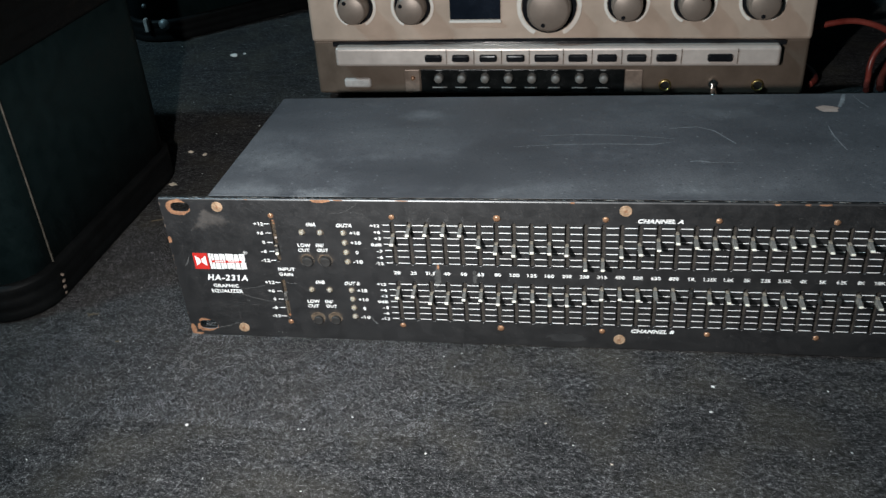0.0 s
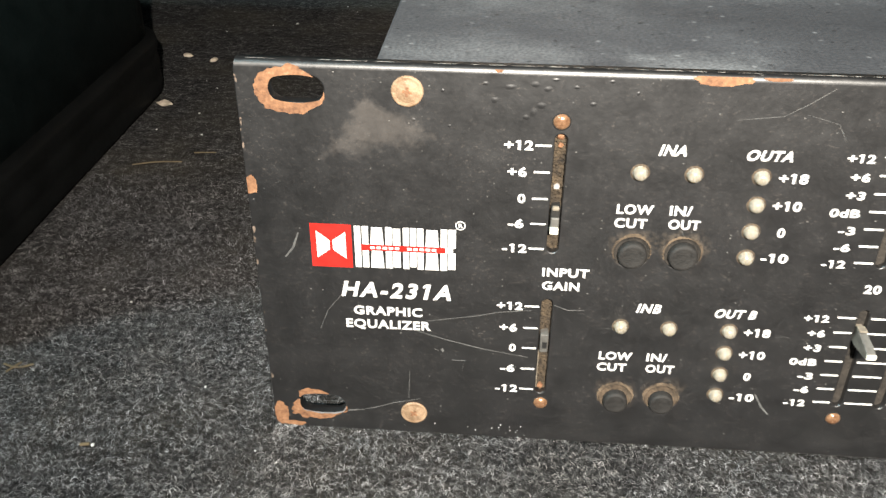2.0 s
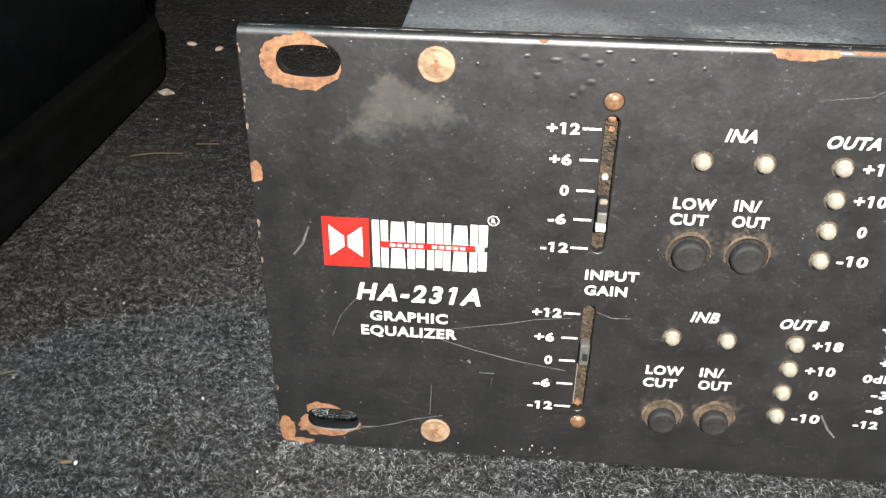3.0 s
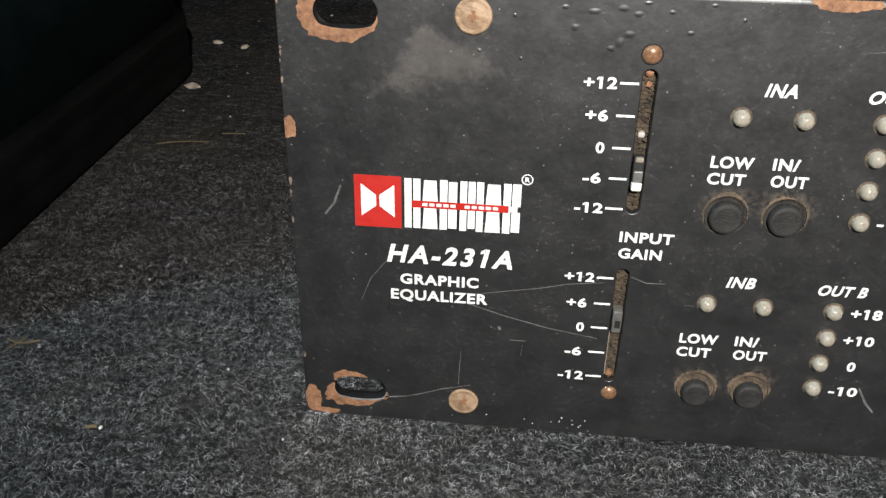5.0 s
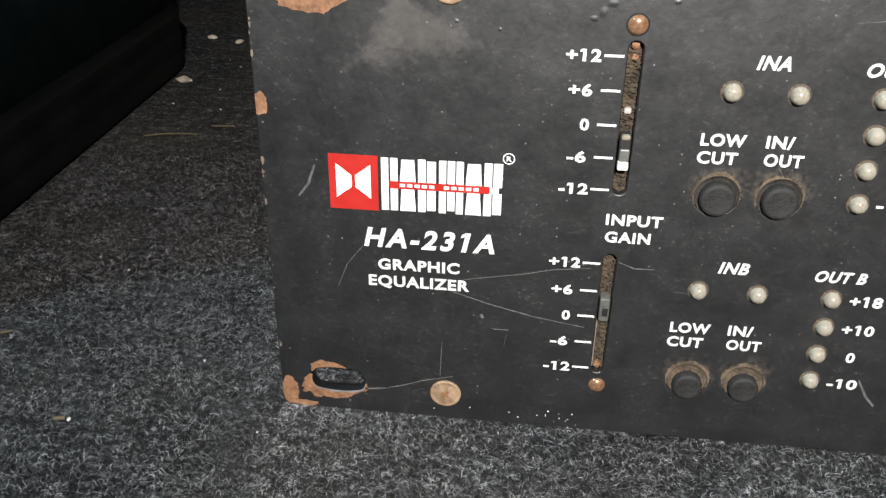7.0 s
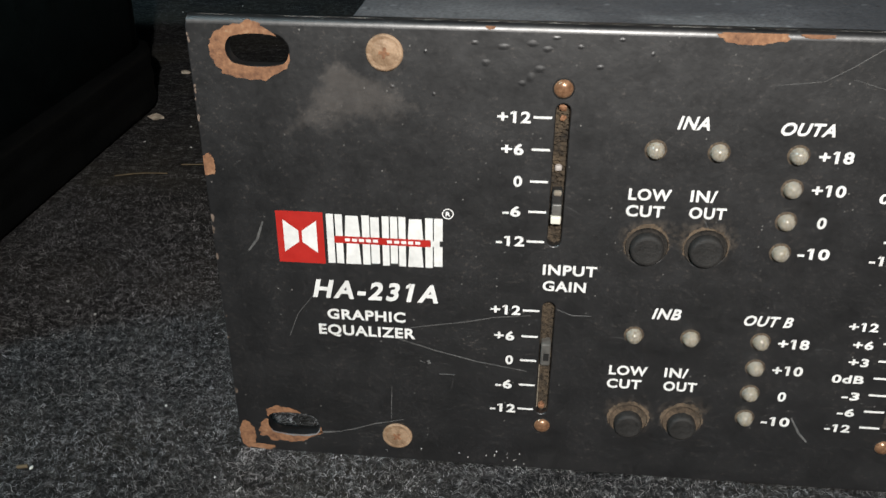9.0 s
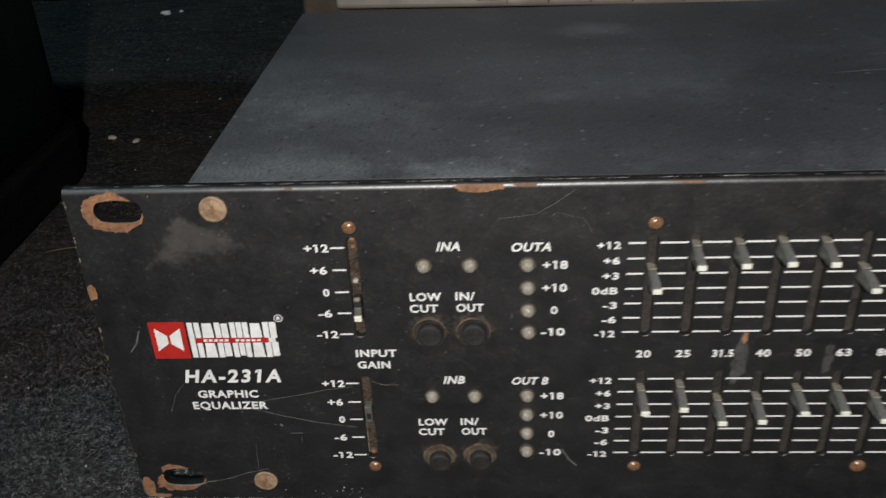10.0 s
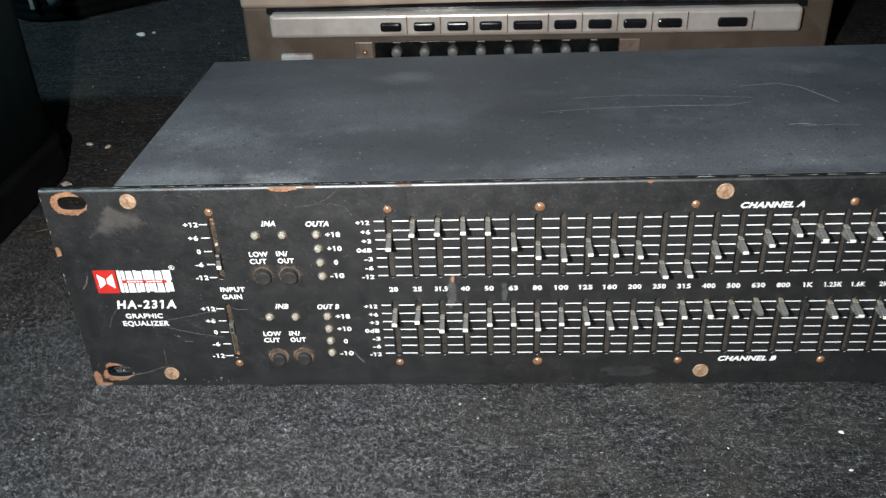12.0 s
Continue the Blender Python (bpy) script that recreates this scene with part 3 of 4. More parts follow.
    for y, hx, zt, zb in ((0.0014, 0.0007, 0.0020, -0.0020), (-0.0010, 0.00085, 0.0019, -0.0019), (-0.0058, 0.00094, 0.0011, -0.0012), (-0.0072, 0.00094, 0.0006, -0.0007)):
        ends.append([bm.verts.new((x, y, z)) for x, z in ((-hx, zb), (hx, zb), (hx, zt), (-hx, zt))])
    for a, b in zip(ends, ends[1:]):
        for i in range(4):
            bm.faces.new((a[i], a[(i + 1) % 4], b[(i + 1) % 4], b[i]))
    bm.faces.new(ends[0]), bm.faces.new(ends[-1])
    bmesh.ops.bevel(bm, geom=[e for e in bm.edges], offset=0.00018, segments=1, affect="EDGES")
    # faces turned sideways take the copy that has the light painted in
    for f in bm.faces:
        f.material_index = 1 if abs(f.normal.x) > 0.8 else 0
    box(-0.00085, 0.00085, -0.0019, 0.0002, 0.00185, 0.0023, 0.00015, 1, bm)
    for f in bm.faces:
        if f.calc_center_median().z > 0.0018 and f.calc_center_median().y > -0.002 and f.material_index == 0:
            f.material_index = 2
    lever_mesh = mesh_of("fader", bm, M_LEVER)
    lever_mesh.materials.append(M_LEVERSIDE_LIT)
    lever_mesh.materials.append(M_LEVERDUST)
    tip_mesh = mesh_of("white_tip", box(-0.00096, 0.00096, -0.0076, -0.0070, -0.00060, 0.00050, 0.0001, 1), M_TIP)
    stub = bmesh.new()
    box(-0.0008, 0.0008, -0.0030, 0.0014, -0.0016, 0.0016, 0.0002, 1, stub)
    stub_mesh = mesh_of("fader", stub, M_BUTTON)

    def fader(x, z, capped=True, scale=1.0, bare=False):
        at = Matrix.Translation((x, FACE, z - 0.0005)) @ Matrix.Rotation(random.uniform(-0.05, 0.05), 4, "Z") @ Matrix.Diagonal((scale, 1, scale, 1))
        f = part("fader", lever_mesh if capped else stub_mesh, None, eq, "grey lever that lost its tip" if bare else "" if capped else "broken fader stub without its tip", at=at)
        if capped and not bare:
            part("white_tip", tip_mesh, None, f, "cream plastic fader tip")

    for k in range(31):
        x = BAND0 + PITCH * k
        fader(x, LEVEL_A[k] * mm)
        fader(x, LEVEL_B[k] * mm, k not in NO_CAP_B, 1.0, k in NO_TIP_B)
    g = part("fader", box(0.0599, 0.0617, -0.0014, 0.0014, 0.0553, 0.0614, 0.0003), M_BUTTON, eq, "short dark gain lever")
    part("lever_face", box(0.0600, 0.0616, -0.0018, -0.0008, 0.0571, 0.0592, 0.0002), M_LEVER, g, "smoky grey square face of the lever")
    part("dust_patch", box(0.0601, 0.0615, -0.0017, -0.0008, 0.0607, 0.0616, 0.0003), M_LEVERDUST, g, "tan dust on the lever")
    part("white_tip", box(0.0599, 0.0616, -0.0022, -0.0004, 0.0557, 0.0571, 0.0002), M_TIP, g, "cream plastic fader tip")
    g = part("fader", box(0.0598, 0.0616, -0.0013, 0.0014, 0.0258, 0.0306, 0.0003), M_LEVER, eq, "broken hollow grey gain lever")
    # the hollow is a near-black patch on the lever, its shade painted
    part("hole_shade", box(0.0603, 0.0613, -0.00135, -0.0008, 0.0270, 0.0286), M_INSIDE, g)
    part("rail", box(0.05965, 0.05985, 0.0000, 0.0008, 0.0150, 0.0255, 0.0001), M_LEVERDUST, eq, "thin pale metal rail inside the slot")

    # screws
    prof = [(0.0, 0.00042), (0.0020, 0.00046), (0.00232, 0.00026), (0.00262, 0.00044), (0.00292, 0.00036), (0.0031, -0.0004)]
    bm = lathe(prof, 28)
    big_mesh = mesh_of("screw", bm, M_SCREW, True)
    cross = bmesh.new()
    box(-0.0009, 0.0009, -0.00024, 0.00024, 0.0003, 0.00052, 0, 1, cross)
    box(-0.00024, 0.00024, -0.0009, 0.0009, 0.0003, 0.00053, 0, 1, cross)
    cross_mesh = mesh_of("cross_recess", cross, M_RUST)
    bm = lathe([(0.0, 0.0009), (0.0007, 0.0008), (0.0013, 0.0005), (0.00158, 0.0)], 20)
    small_mesh = mesh_of("screw", bm, M_DARKSCREW, True)
    # near-black ring paints the shaded hole edge round each small screw
    screw_hole_shade = mesh_of("screw_hole_shade", lathe([(0.0014, 0.00010), (0.0017, 0.00008), (0.0019, -0.0001)], 20), M_INSIDE, True)
    for x, z in ((0.0322, 0.0839), (0.0326, 0.0064), (0.2416, 0.0839), (0.2413, 0.0064), (W - 0.0325, 0.0839), (W - 0.0325, 0.0064)):
        s = part("screw", big_mesh, None, eq, "rust-brown countersunk screw head", at=front(x, FACE, z, random.uniform(0, 1.5)))
        part("cross_recess", cross_mesh, None, s)
    for k in range(7):
        for z in (0.0790, 0.0114):
            s = part("screw", small_mesh, None, eq, "small brown domed screw", at=front((0.0606, 0.0610)[z < 0.04] if k == 0 else 0.12485 + 0.05365 * (k - 1), FACE, z, k) @ Matrix.Scale(1.2 if k == 2 else 1.0, 4))
            part("screw_hole_shade", screw_hole_shade, None, s)

    # push buttons in dusty holes
    for n, (x, z) in enumerate(BUTTONS):
        bm = bmesh.new()
        prev = None
        for i in range(61):
            a = radians(-20 + 225 * i / 60)
            c, s = math.cos(a), math.sin(a)
            k = 0.0037 + (0.0009 if z < 0.03 else 0.0006) * math.sin(math.pi * i / 60) * (0.8 + 0.6 * noise.noise((c * 1.5 + n * 5, s * 1.5, 0))) + 0.00030 * noise.noise((c * 9, s * 9, n)) + 0.0002 * noise.noise((c * 23, s * 23, n))
            pair = (bm.verts.new((x + 0.0036 * c, INK, z + 0.0036 * s)), bm.verts.new((x + k * c, INK, z + k * s)))
            if prev:
                bm.faces.new((prev[0], prev[1], pair[1], pair[0]))
            prev = pair
        part("button_rim", bm, M_DUST, eq, "brown dust packed round the button hole")
        low = z < 0.03
        part("button_well", lathe([(0.0, -0.0007), (0.0030, -0.0005), (0.00355, -0.0001)], 28), M_DUST if low else M_SLOTDK, eq, "well filled with tan dust" if low else "", at=front(x, FACE, z))
        r = 0.92 if low else 1.0
        bm = lathe([(0.0, 0.0011), (0.0021 * r, 0.0012), (0.0025 * r, 0.00125), (0.0028 * r, 0.0010), (0.0029 * r, 0.0006), (0.0029 * r, -0.0012)], 32)
        part("push_button", bm, M_BUTTON, eq, "round matt black push button", True, at=front(x + 0.0001, FACE, z - (0.0010 if low else 0.0004)))

    # lamps
    bm = lathe([(0.0, 0.0018), (0.0006, 0.00172), (0.0010, 0.0015), (0.0013, 0.0010), (0.00144, 0.0005), (0.0015, -0.0006)], 24)
    ring_mesh = mesh_of("dust_ring", lathe([(0.00142, 0.00022), (0.00158, 0.00014), (0.00180, 0.00002)], 24), M_DUST, True)
    led_mesh = mesh_of("indicator_lamp", bm, M_LED, True)
    for x, z in [(0.0760, 0.0693), (0.0860, 0.0693), (0.0763, 0.0335), (0.0863, 0.0335)] + [(0.0984 + 0.0001 * i, 0.0693 - 0.00588 * i) for i in range(4)] + [(0.0986, 0.0336 - 0.00573 * i) for i in range(4)]:
        lamp = part("indicator_lamp", led_mesh, None, eq, "unlit milky indicator lamp", at=front(x, FACE, z))
        part("dust_ring", ring_mesh, None, lamp, "grey dust caught round the lamp")

    printing(eq)
    wear(eq)
    eq.matrix_world = pose(0, 0, 0, 0, -math.degrees(TILT), 0)
    return eq


def printing(eq):
    y = INK
    T = lambda body, x0, x1, z, cap, it=0.0, w=0.031, sp=1.10: writing(body, x0 * mm, x1 * mm, z * mm, cap * mm, eq, y, it, w, sp)
    # the maker's mark, as plain shapes
    def flat(name, polys, material, lift=0.0):
        bm = bmesh.new()
        for poly in polys:
            bm.faces.new([bm.verts.new((px * mm, y - lift, pz * mm)) for px, pz in poly])
        part(name, bm, material, eq)
    quad = lambda a, b, c, d: [(a, c), (b, c), (b, d), (a, d)]
    flat("red_badge", [quad(12.0, 20.45, 45.05, 55.3)], M_RED)
    flat("white_wing", [[(13.2, 47.2), (15.9, 49.3), (15.9, 51.5), (13.2, 53.6)], [(19.2, 47.2), (16.5, 49.3), (16.5, 51.5), (19.2, 53.6)]], M_PRINT, 0.00003)
    x = 21.0
    bars = [quad(21.0, 22.27, 49.6, 50.7), quad(39.45, 41.0, 49.6, 50.7)]
    for wdt, gap, lo, hi in ((1.25, 0.3, 0, 0), (1.25, 0.35, 0, 0), (2.7, 0.35, 0, 0.2), (1.3, 0.2, 0, 0), (1.5, 0.5, 0.3, 0.3), (1.2, 0.22, 0, 0), (1.25, 0.22, 0.5, 0), (1.2, 0.35, 0, 0), (2.7, 0.35, 0, 0.3), (1.3, 0.2, 0, 0), (1.5, 0.0, 0.3, 0)):
        s = 20.0 / 19.68
        wdt, gap = wdt * s, gap * s
        top, bot = 55.1 - hi, 45.3 + lo
        t = 0.28 if wdt > 2 else 0.0
        bars += [[(x, 50.7), (x + wdt, 50.7), (x + wdt - t, top), (x + t, top)], [(x, bot), (x + wdt, bot), (x + wdt - t, 49.6), (x + t, 49.6)]]
        x += wdt + gap
    for poly in bars:
        flat("white_bar", [poly], M_PRINT)
    flat("red_stripe", [quad(22.3, 39.4, 49.45, 50.85)], M_RED, 0.00003)
    flat("stripe_bar", [quad(24.2 + i * 1.25, 25.1 + i * 1.25, 49.85, 50.45) for i in range(11) if i != 5], M_PRINT, 0.00006)
    bm = lathe([(0.00082, 0.0), (0.00102, 0.0)], 24)
    part("round_mark", bm, M_PRINT, eq, at=front(0.0424, y, 0.0561))
    T("R", 42.02, 42.86, 55.65, 0.9)
    T("HA-231A", 17.65, 40.75, 37.9, 3.9, 0.22, 0.034, 1.24)
    T("GRAPHIC", 20.1, 34.7, 33.35, 2.25)
    T("EQUALIZER", 18.3, 36.5, 29.85, 2.3)
    # input gain
    for levels in ((74.1, 68.55, 62.85, 57.25, 51.55), (37.45, 31.85, 26.5, 20.85, 15.15)):
        for word, z, wd in zip(("+12", "+6", "0", "-6", "-12"), levels, (5.4, 3.7, 1.45, 3.1, 4.9)):
            off = 1.1 if wd < 4.5 else 0.2
            T(word, 55.9 - wd - off, 55.9 - off, z - 1.05, 2.0)
            bm = box(0.0561, 0.0591, y - 0.00003, y, (z - 0.2) * mm, (z + 0.2) * mm)
            part("scale_tick", bm, M_PRINT, eq)
    T("INPUT", 59.2, 68.6, 45.1, 2.1)
    T("GAIN", 59.35, 66.95, 41.8, 2.1)
    for dz, dx, ch in ((0, 0, "A"), (-35.8, 0.1, "B")):
        T("IN" + ch, 78.9 + dx, 84.0 + dx, 72.95 + dz, 2.3, 0.25)
        T("OUTA" if ch == "A" else "OUT B", 94.95 + dx, 103.35 + dx, 72.6 + dz, 2.2, 0.25)
        T("LOW", 72.5 + dx, 79.5 + dx, 60.3 + dz, 2.15)
        T("CUT", 72.35 + dx, 78.65 + dx, 57.25 + dz, 2.15)
        T("IN/", 82.6 + dx, 86.9 + dx, 60.4 + dz, 2.15)
        T("OUT", 82.75 + dx, 88.8 + dx, 57.35 + dz, 2.15)
        for i, (word, wd) in enumerate((("+18", 5.4), ("+10", 5.4), ("0", 1.5), ("-10", 5.2))):
            a = 101.6 + dx + (2.0 if word == "0" else 0.0)
            T(word, a, a + wd, 68.15 + dz - 5.83 * i, 2.1)
    # equalizer scales
    line_mesh = mesh_of("scale_line", box(-(PITCH / 2 - 0.0015), PITCH / 2 - 0.0015, -0.00004, 0, -0.00021, 0.00021), M_PRINT)
    end_mesh = mesh_of("scale_line", box(-0.0018, 0.0018, -0.00004, 0, -0.00021, 0.00021), M_PRINT)
    for lines in (LINES_A, LINES_B):
        for word, wd, z in zip(("+12", "+6", "+3", "0dB", "-3", "-6", "-12"), (5.0, 3.5, 3.5, 5.6, 3.1, 3.1, 4.6), lines):
            T(word, 118.0 - wd, 118.0, z / mm - 1.4, 1.8)
            xs = [0.1193] + [BAND0 + PITCH * k for k in range(31)] + [BAND0 + PITCH * 30 + 0.0052]
            for i, (a, b) in enumerate(zip(xs, xs[1:])):
                a, b = a + (0.0013 if i else 0), b - (0.0013 if i < 31 else 0)
                part("scale_line", line_mesh if 0 < i < 31 else end_mesh, None, eq, at=Matrix.Translation(((a + b) / 2, y, z)))
    for k, word in enumerate(FREQ):
        wd = 1.45 * len(word.replace(".", "")) + 0.4
        c = (BAND0 + PITCH * k) / mm
        T(word, c - wd / 2, c + wd / 2, 44.4, 2.05, 0.0, 0.03)
    T("CHANNEL A", 247.5, 269.2, 77.2, 2.4, 0.3, 0.045)
    T("CHANNEL B", 247.2, 269.1, 11.0, 2.4, 0.3, 0.045)


def wear(eq):
    y = INK - 0.00001
    edge = (0.0003, W, 0.0003, H - 0.0003)

    def chip(cx, cz, rx, rz, seed, rough=0.35, label="paint chipped down to copper-brown primer"):
        part("paint_chip", blot(cx * mm, cz * mm, rx * mm, rz * mm, seed, 44, rough, None, y - 0.000003 * seed, edge), M_RUST, eq, label)

    def worn_ring(cx, cz, hx, r, a0, a1, seed, w0, w1, material=None, label="ragged bare ring round the ear slot", widths=None):
        """Bare metal round an ear slot: from the slot's rim to a ragged outline."""
        bm = bmesh.new()
        prev = None
        n = 54
        for i in range(n + 1):
            a = radians(a0 + (a1 - a0) * i / n)
            c, s = math.cos(a), math.sin(a)
            ix = math.copysign(hx - r, c) * min(1, abs(c) * 1.6) + r * c
            iz = r * s
            k = w0 + (w1 - w0) * math.sin(math.pi * i / n)
            if widths:
                k = float(np.interp(a0 + (a1 - a0) * i / n, *widths))
            k *= 1 + (0.2 if widths else 0.45) * noise.noise((c * 4 + seed, s * 4, 0)) + 0.2 * noise.noise((c * 13, s * 13, seed))
            o = Vector((ix, iz)) + Vector((c, s)) * k
            yy = y - (0.00004 if material else 0.0)
            p = (bm.verts.new(((cx + ix) * mm, yy, (cz + iz) * mm)),
                 bm.verts.new((min(max((cx + o.x) * mm, 0.0003), W), yy, min(max((cz + o.y) * mm, 0.0003), H - 0.0003))))
            if prev:
                bm.faces.new((prev[0], prev[1], p[1], p[0]))
            prev = p
        part("paint_chip", bm, material or M_RUST, eq, label)

    worn_ring(11.6, 83.65, 5.2, 2.7, 60, 352, 2.0, 0, 0, widths=((60, 85, 110, 150, 180, 215, 255, 285, 305, 330, 352), (0.05, 1.3, 1.7, 2.2, 2.7, 2.5, 2.5, 1.7, 0.9, 0.45, 0.05)))
    worn_ring(11.7, 7.55, 5.3, 2.55, 160, 305, 5.0, 0.6, 2.6)
    worn_ring(11.2, 7.75, 5.0, 2.75, 72, 150, 7.0, 0.2, 1.5)
    worn_ring(11.7, 7.55, 5.3, 2.55, 215, 350, 8.0, 0.05, 0.40, M_LIDSCRATCH, "bare pale metal under the ear slot")
    worn_ring(11.7, 7.55, 5.3, 2.55, 300, 352, 6.0, 0.2, 0.8)
    chip(11.0, 87.7, 1.6, 0.8, 3.3)
    chip(1.9, 4.2, 1.7, 3.3, 1.2, 0.25)
    chip(4.6, 1.3, 2.6, 0.75, 4.1)
    chip(1.0, 63.4, 1.35, 2.0, 2.2)
    chip(0.5, 5.2, 0.3, 0.8, 9.2)
    chip(87.6, 88.0, 5.3, 1.2, 5.5, 0.4)
    chip(97.6, 88.4, 2.4, 0.5, 6.5)
    chip(48.8, 88.4, 0.7, 0.4, 8.5)
    chip(131.0, 88.5, 3.6, 0.35, 9.5)
    for cx, rx, seed in ((216.0, 1.0, 3), (311.5, 1.4, 5), (325.0, 1.2, 6), (333.0, 2.6, 7)):
        chip(cx, 88.2, rx, 0.6, seed)
    chip(146.9, 49.6, 0.6, 1.7, 7.7)
    bm = blot(0.1463, 0.0428, 0.0017, 0.0064, 12.0, 40, 0.45, None, y)
    part("pale_smear", bm, M_SMEAR, eq, "pale vertical rub mark")
    bm = blot(0.1660, 0.0440, 0.0010, 0.0040, 13.0, 40, 0.6, None, y)
    part("pale_smear", bm, M_SMEAR, eq, "pale vertical rub mark")
    bm = blot(0.2135, 0.0066, 0.0105, 0.0026, 14.0, 40, 0.5, None, y)
    part("pale_smear", bm, M_SCUFF, eq, "dull grey scuff near the bottom edge")

    def scratch(points, width=0.22):
        part("scratch", strip([(px * mm, y, pz * mm) for px, pz in points], width * mm), M_SCRATCH, eq)

    scratch([(35.5, 32.3), (40, 33.2), (46, 34.3), (51, 35.6), (57.5, 36.4)])
    scratch([(62.2, 38.0), (65, 36.9), (68.4, 37.0)])
    scratch([(32.5, 30.0), (40, 27.6), (48, 25.6), (57.5, 24.0)], 0.26)
    scratch([(17.5, 38), (14.5, 34), (12.6, 29)], 0.12)
    part("scratch", strip([(16.6 * mm, y, 5.9 * mm), (19.0 * mm, y, 6.2 * mm), (21.5 * mm, y, 6.6 * mm)], 0.0004), M_SCRATCH, eq, "pale gouge beside the ear slot")
    scratch([(21, 6.6), (24, 7.4), (28, 9.0), (34, 10.6)], 0.25)
    scratch([(31.8, 18.5), (31.6, 14), (31.5, 10.5)], 0.14)
    scratch([(92, 80.5), (100, 81.5), (104, 84), (108, 87)], 0.12)
    scratch([(104, 82), (110, 80.3), (112, 77)], 0.1)
    scratch([(107.0, 17.0), (109, 13.5), (110.8, 11.5)], 0.5)
    scratch([(41.0, 22.2), (44.0, 22.2)], 0.3)
    scratch([(38.8, 25.2), (39.2, 24.4)], 0.7)
    scratch([(6.5, 47.0), (8.3, 49.4), (9.6, 53.0)], 0.5)
    for i in range(26):
        a = random.uniform(0, 6.28)
        px, pz, ln = random.uniform(3, 350), random.uniform(3, 86), random.uniform(0.6, 3.5)
        scratch([(px, pz), (px + ln * math.cos(a) * 0.5, pz + ln * math.sin(a) * 0.5 + 0.1), (px + ln * math.cos(a), pz + ln * math.sin(a))], random.uniform(0.04, 0.10))
    # small blisters in the enamel near the upper edge
    for cx, cz, rx, rz in ((55.3, 86.0, 0.9, 0.5), (55.4, 80.7, 0.7, 0.9), (54.0, 79.6, 0.6, 0.5), (56.7, 82.0, 0.9, 0.6), (48.2, 82.8, 0.7, 0.6), (57.7, 85.2, 0.9, 0.5), (62.8, 85.7, 0.5, 0.35), (38.7, 84.3, 0.3, 0.3),
                           (33.3, 78.4, 0.4, 0.35), (40.0, 77.4, 0.3, 0.3), (69.0, 87.0, 0.5, 0.3), (73.8, 84.9, 0.3, 0.35), (51.0, 85.4, 1.0, 0.5), (46.4, 85.9, 0.6, 0.4), (66.0, 82.6, 0.6, 0.4), (59.0, 87.0, 0.7, 0.3)):
        bm = bmesh.new()
        rings = []
        for ring in range(6):
            u = 1.25 * (1.0, 0.82, 0.64, 0.44, 0.22, 0.0)[ring]
            wob = [1 + 0.35 * noise.noise((math.cos(a * 0.524) * 1.4 + cx, math.sin(a * 0.524) * 1.4, cz)) for a in range(12)]
            rings.append([bm.verts.new(((cx + rx * u * wob[a] * math.cos(a * 0.5236)) * mm, FACE + 0.000004 - (1 - u * u / 1.5625) ** 2 * 0.00007, (cz + rz * u * wob[a] * math.sin(a * 0.5236)) * mm)) for a in range(12 if ring < 5 else 1)])
        for p, q in zip(rings, rings[1:]):
            for a in range(12):
                b = (a + 1) % 12
                bm.faces.new((p[a], p[b], q[b], q[a]) if len(q) > 1 else (p[a], p[b], q[0]))
        part("paint_blister", bm, M_FACE, eq, "small blister in the black enamel", True)
    # ragged pale strip paints the highlight, with some wear, along the top edge
    bm = bmesh.new()
    prev = None
    for i in range(1201):
        xx = 0.002 + (W - 0.006) * i / 1200
        w = 0.00008 + 0.0005 * noise.fractal((xx * 160, 3.0, 0), 0.7, 2.0, 4)
        pair = (bm.verts.new((xx, FACE + ROLL, H + 0.00002)), bm.verts.new((xx, FACE + ROLL + max(w, 0.00002), H + 0.00002)))
        if prev and w > 0.0:
            bm.faces.new((prev[0], pair[0], pair[1], prev[1]))
        prev = pair
    part("edge_glint_wear", bm, M_PALE, eq, "pale ragged strip for highlight and wear on the faceplate's upper edge")
    # paint flaked off the upright edge of the ear
    bm = bmesh.new()
    for i in range(16):
        blot(random.uniform(0.0003, 0.0007), random.uniform(0.012, 0.086), random.uniform(0.0001, 0.0003), random.uniform(0.0002, 0.0008), i * 1.7, 10, 0.5, bm, y, edge)
    part("edge_glint_wear", bm, M_TAB, eq, "pale flecks along the upright edge of the ear")
    # crumbs of white dirt under the gain scale
    bm = bmesh.new()
    for i in range(15):
        m = Matrix.LocRotScale((random.gauss(0.0535, 0.002) if i > 5 else random.uniform(0.03, 0.075), FACE, abs(random.gauss(0.0022, 0.0009)) + 0.0004), None, Vector((1, 0.5, 1)) * random.uniform(0.00009, 0.00020))
        bmesh.ops.create_icosphere(bm, subdivisions=1, radius=1, matrix=m)
    part("dirt_specks", bm, M_WHITE, eq, "tiny white specks of dirt near the bottom edge")
    # scratches and flakes on the lid
    zl = 0.0878 + 0.00006
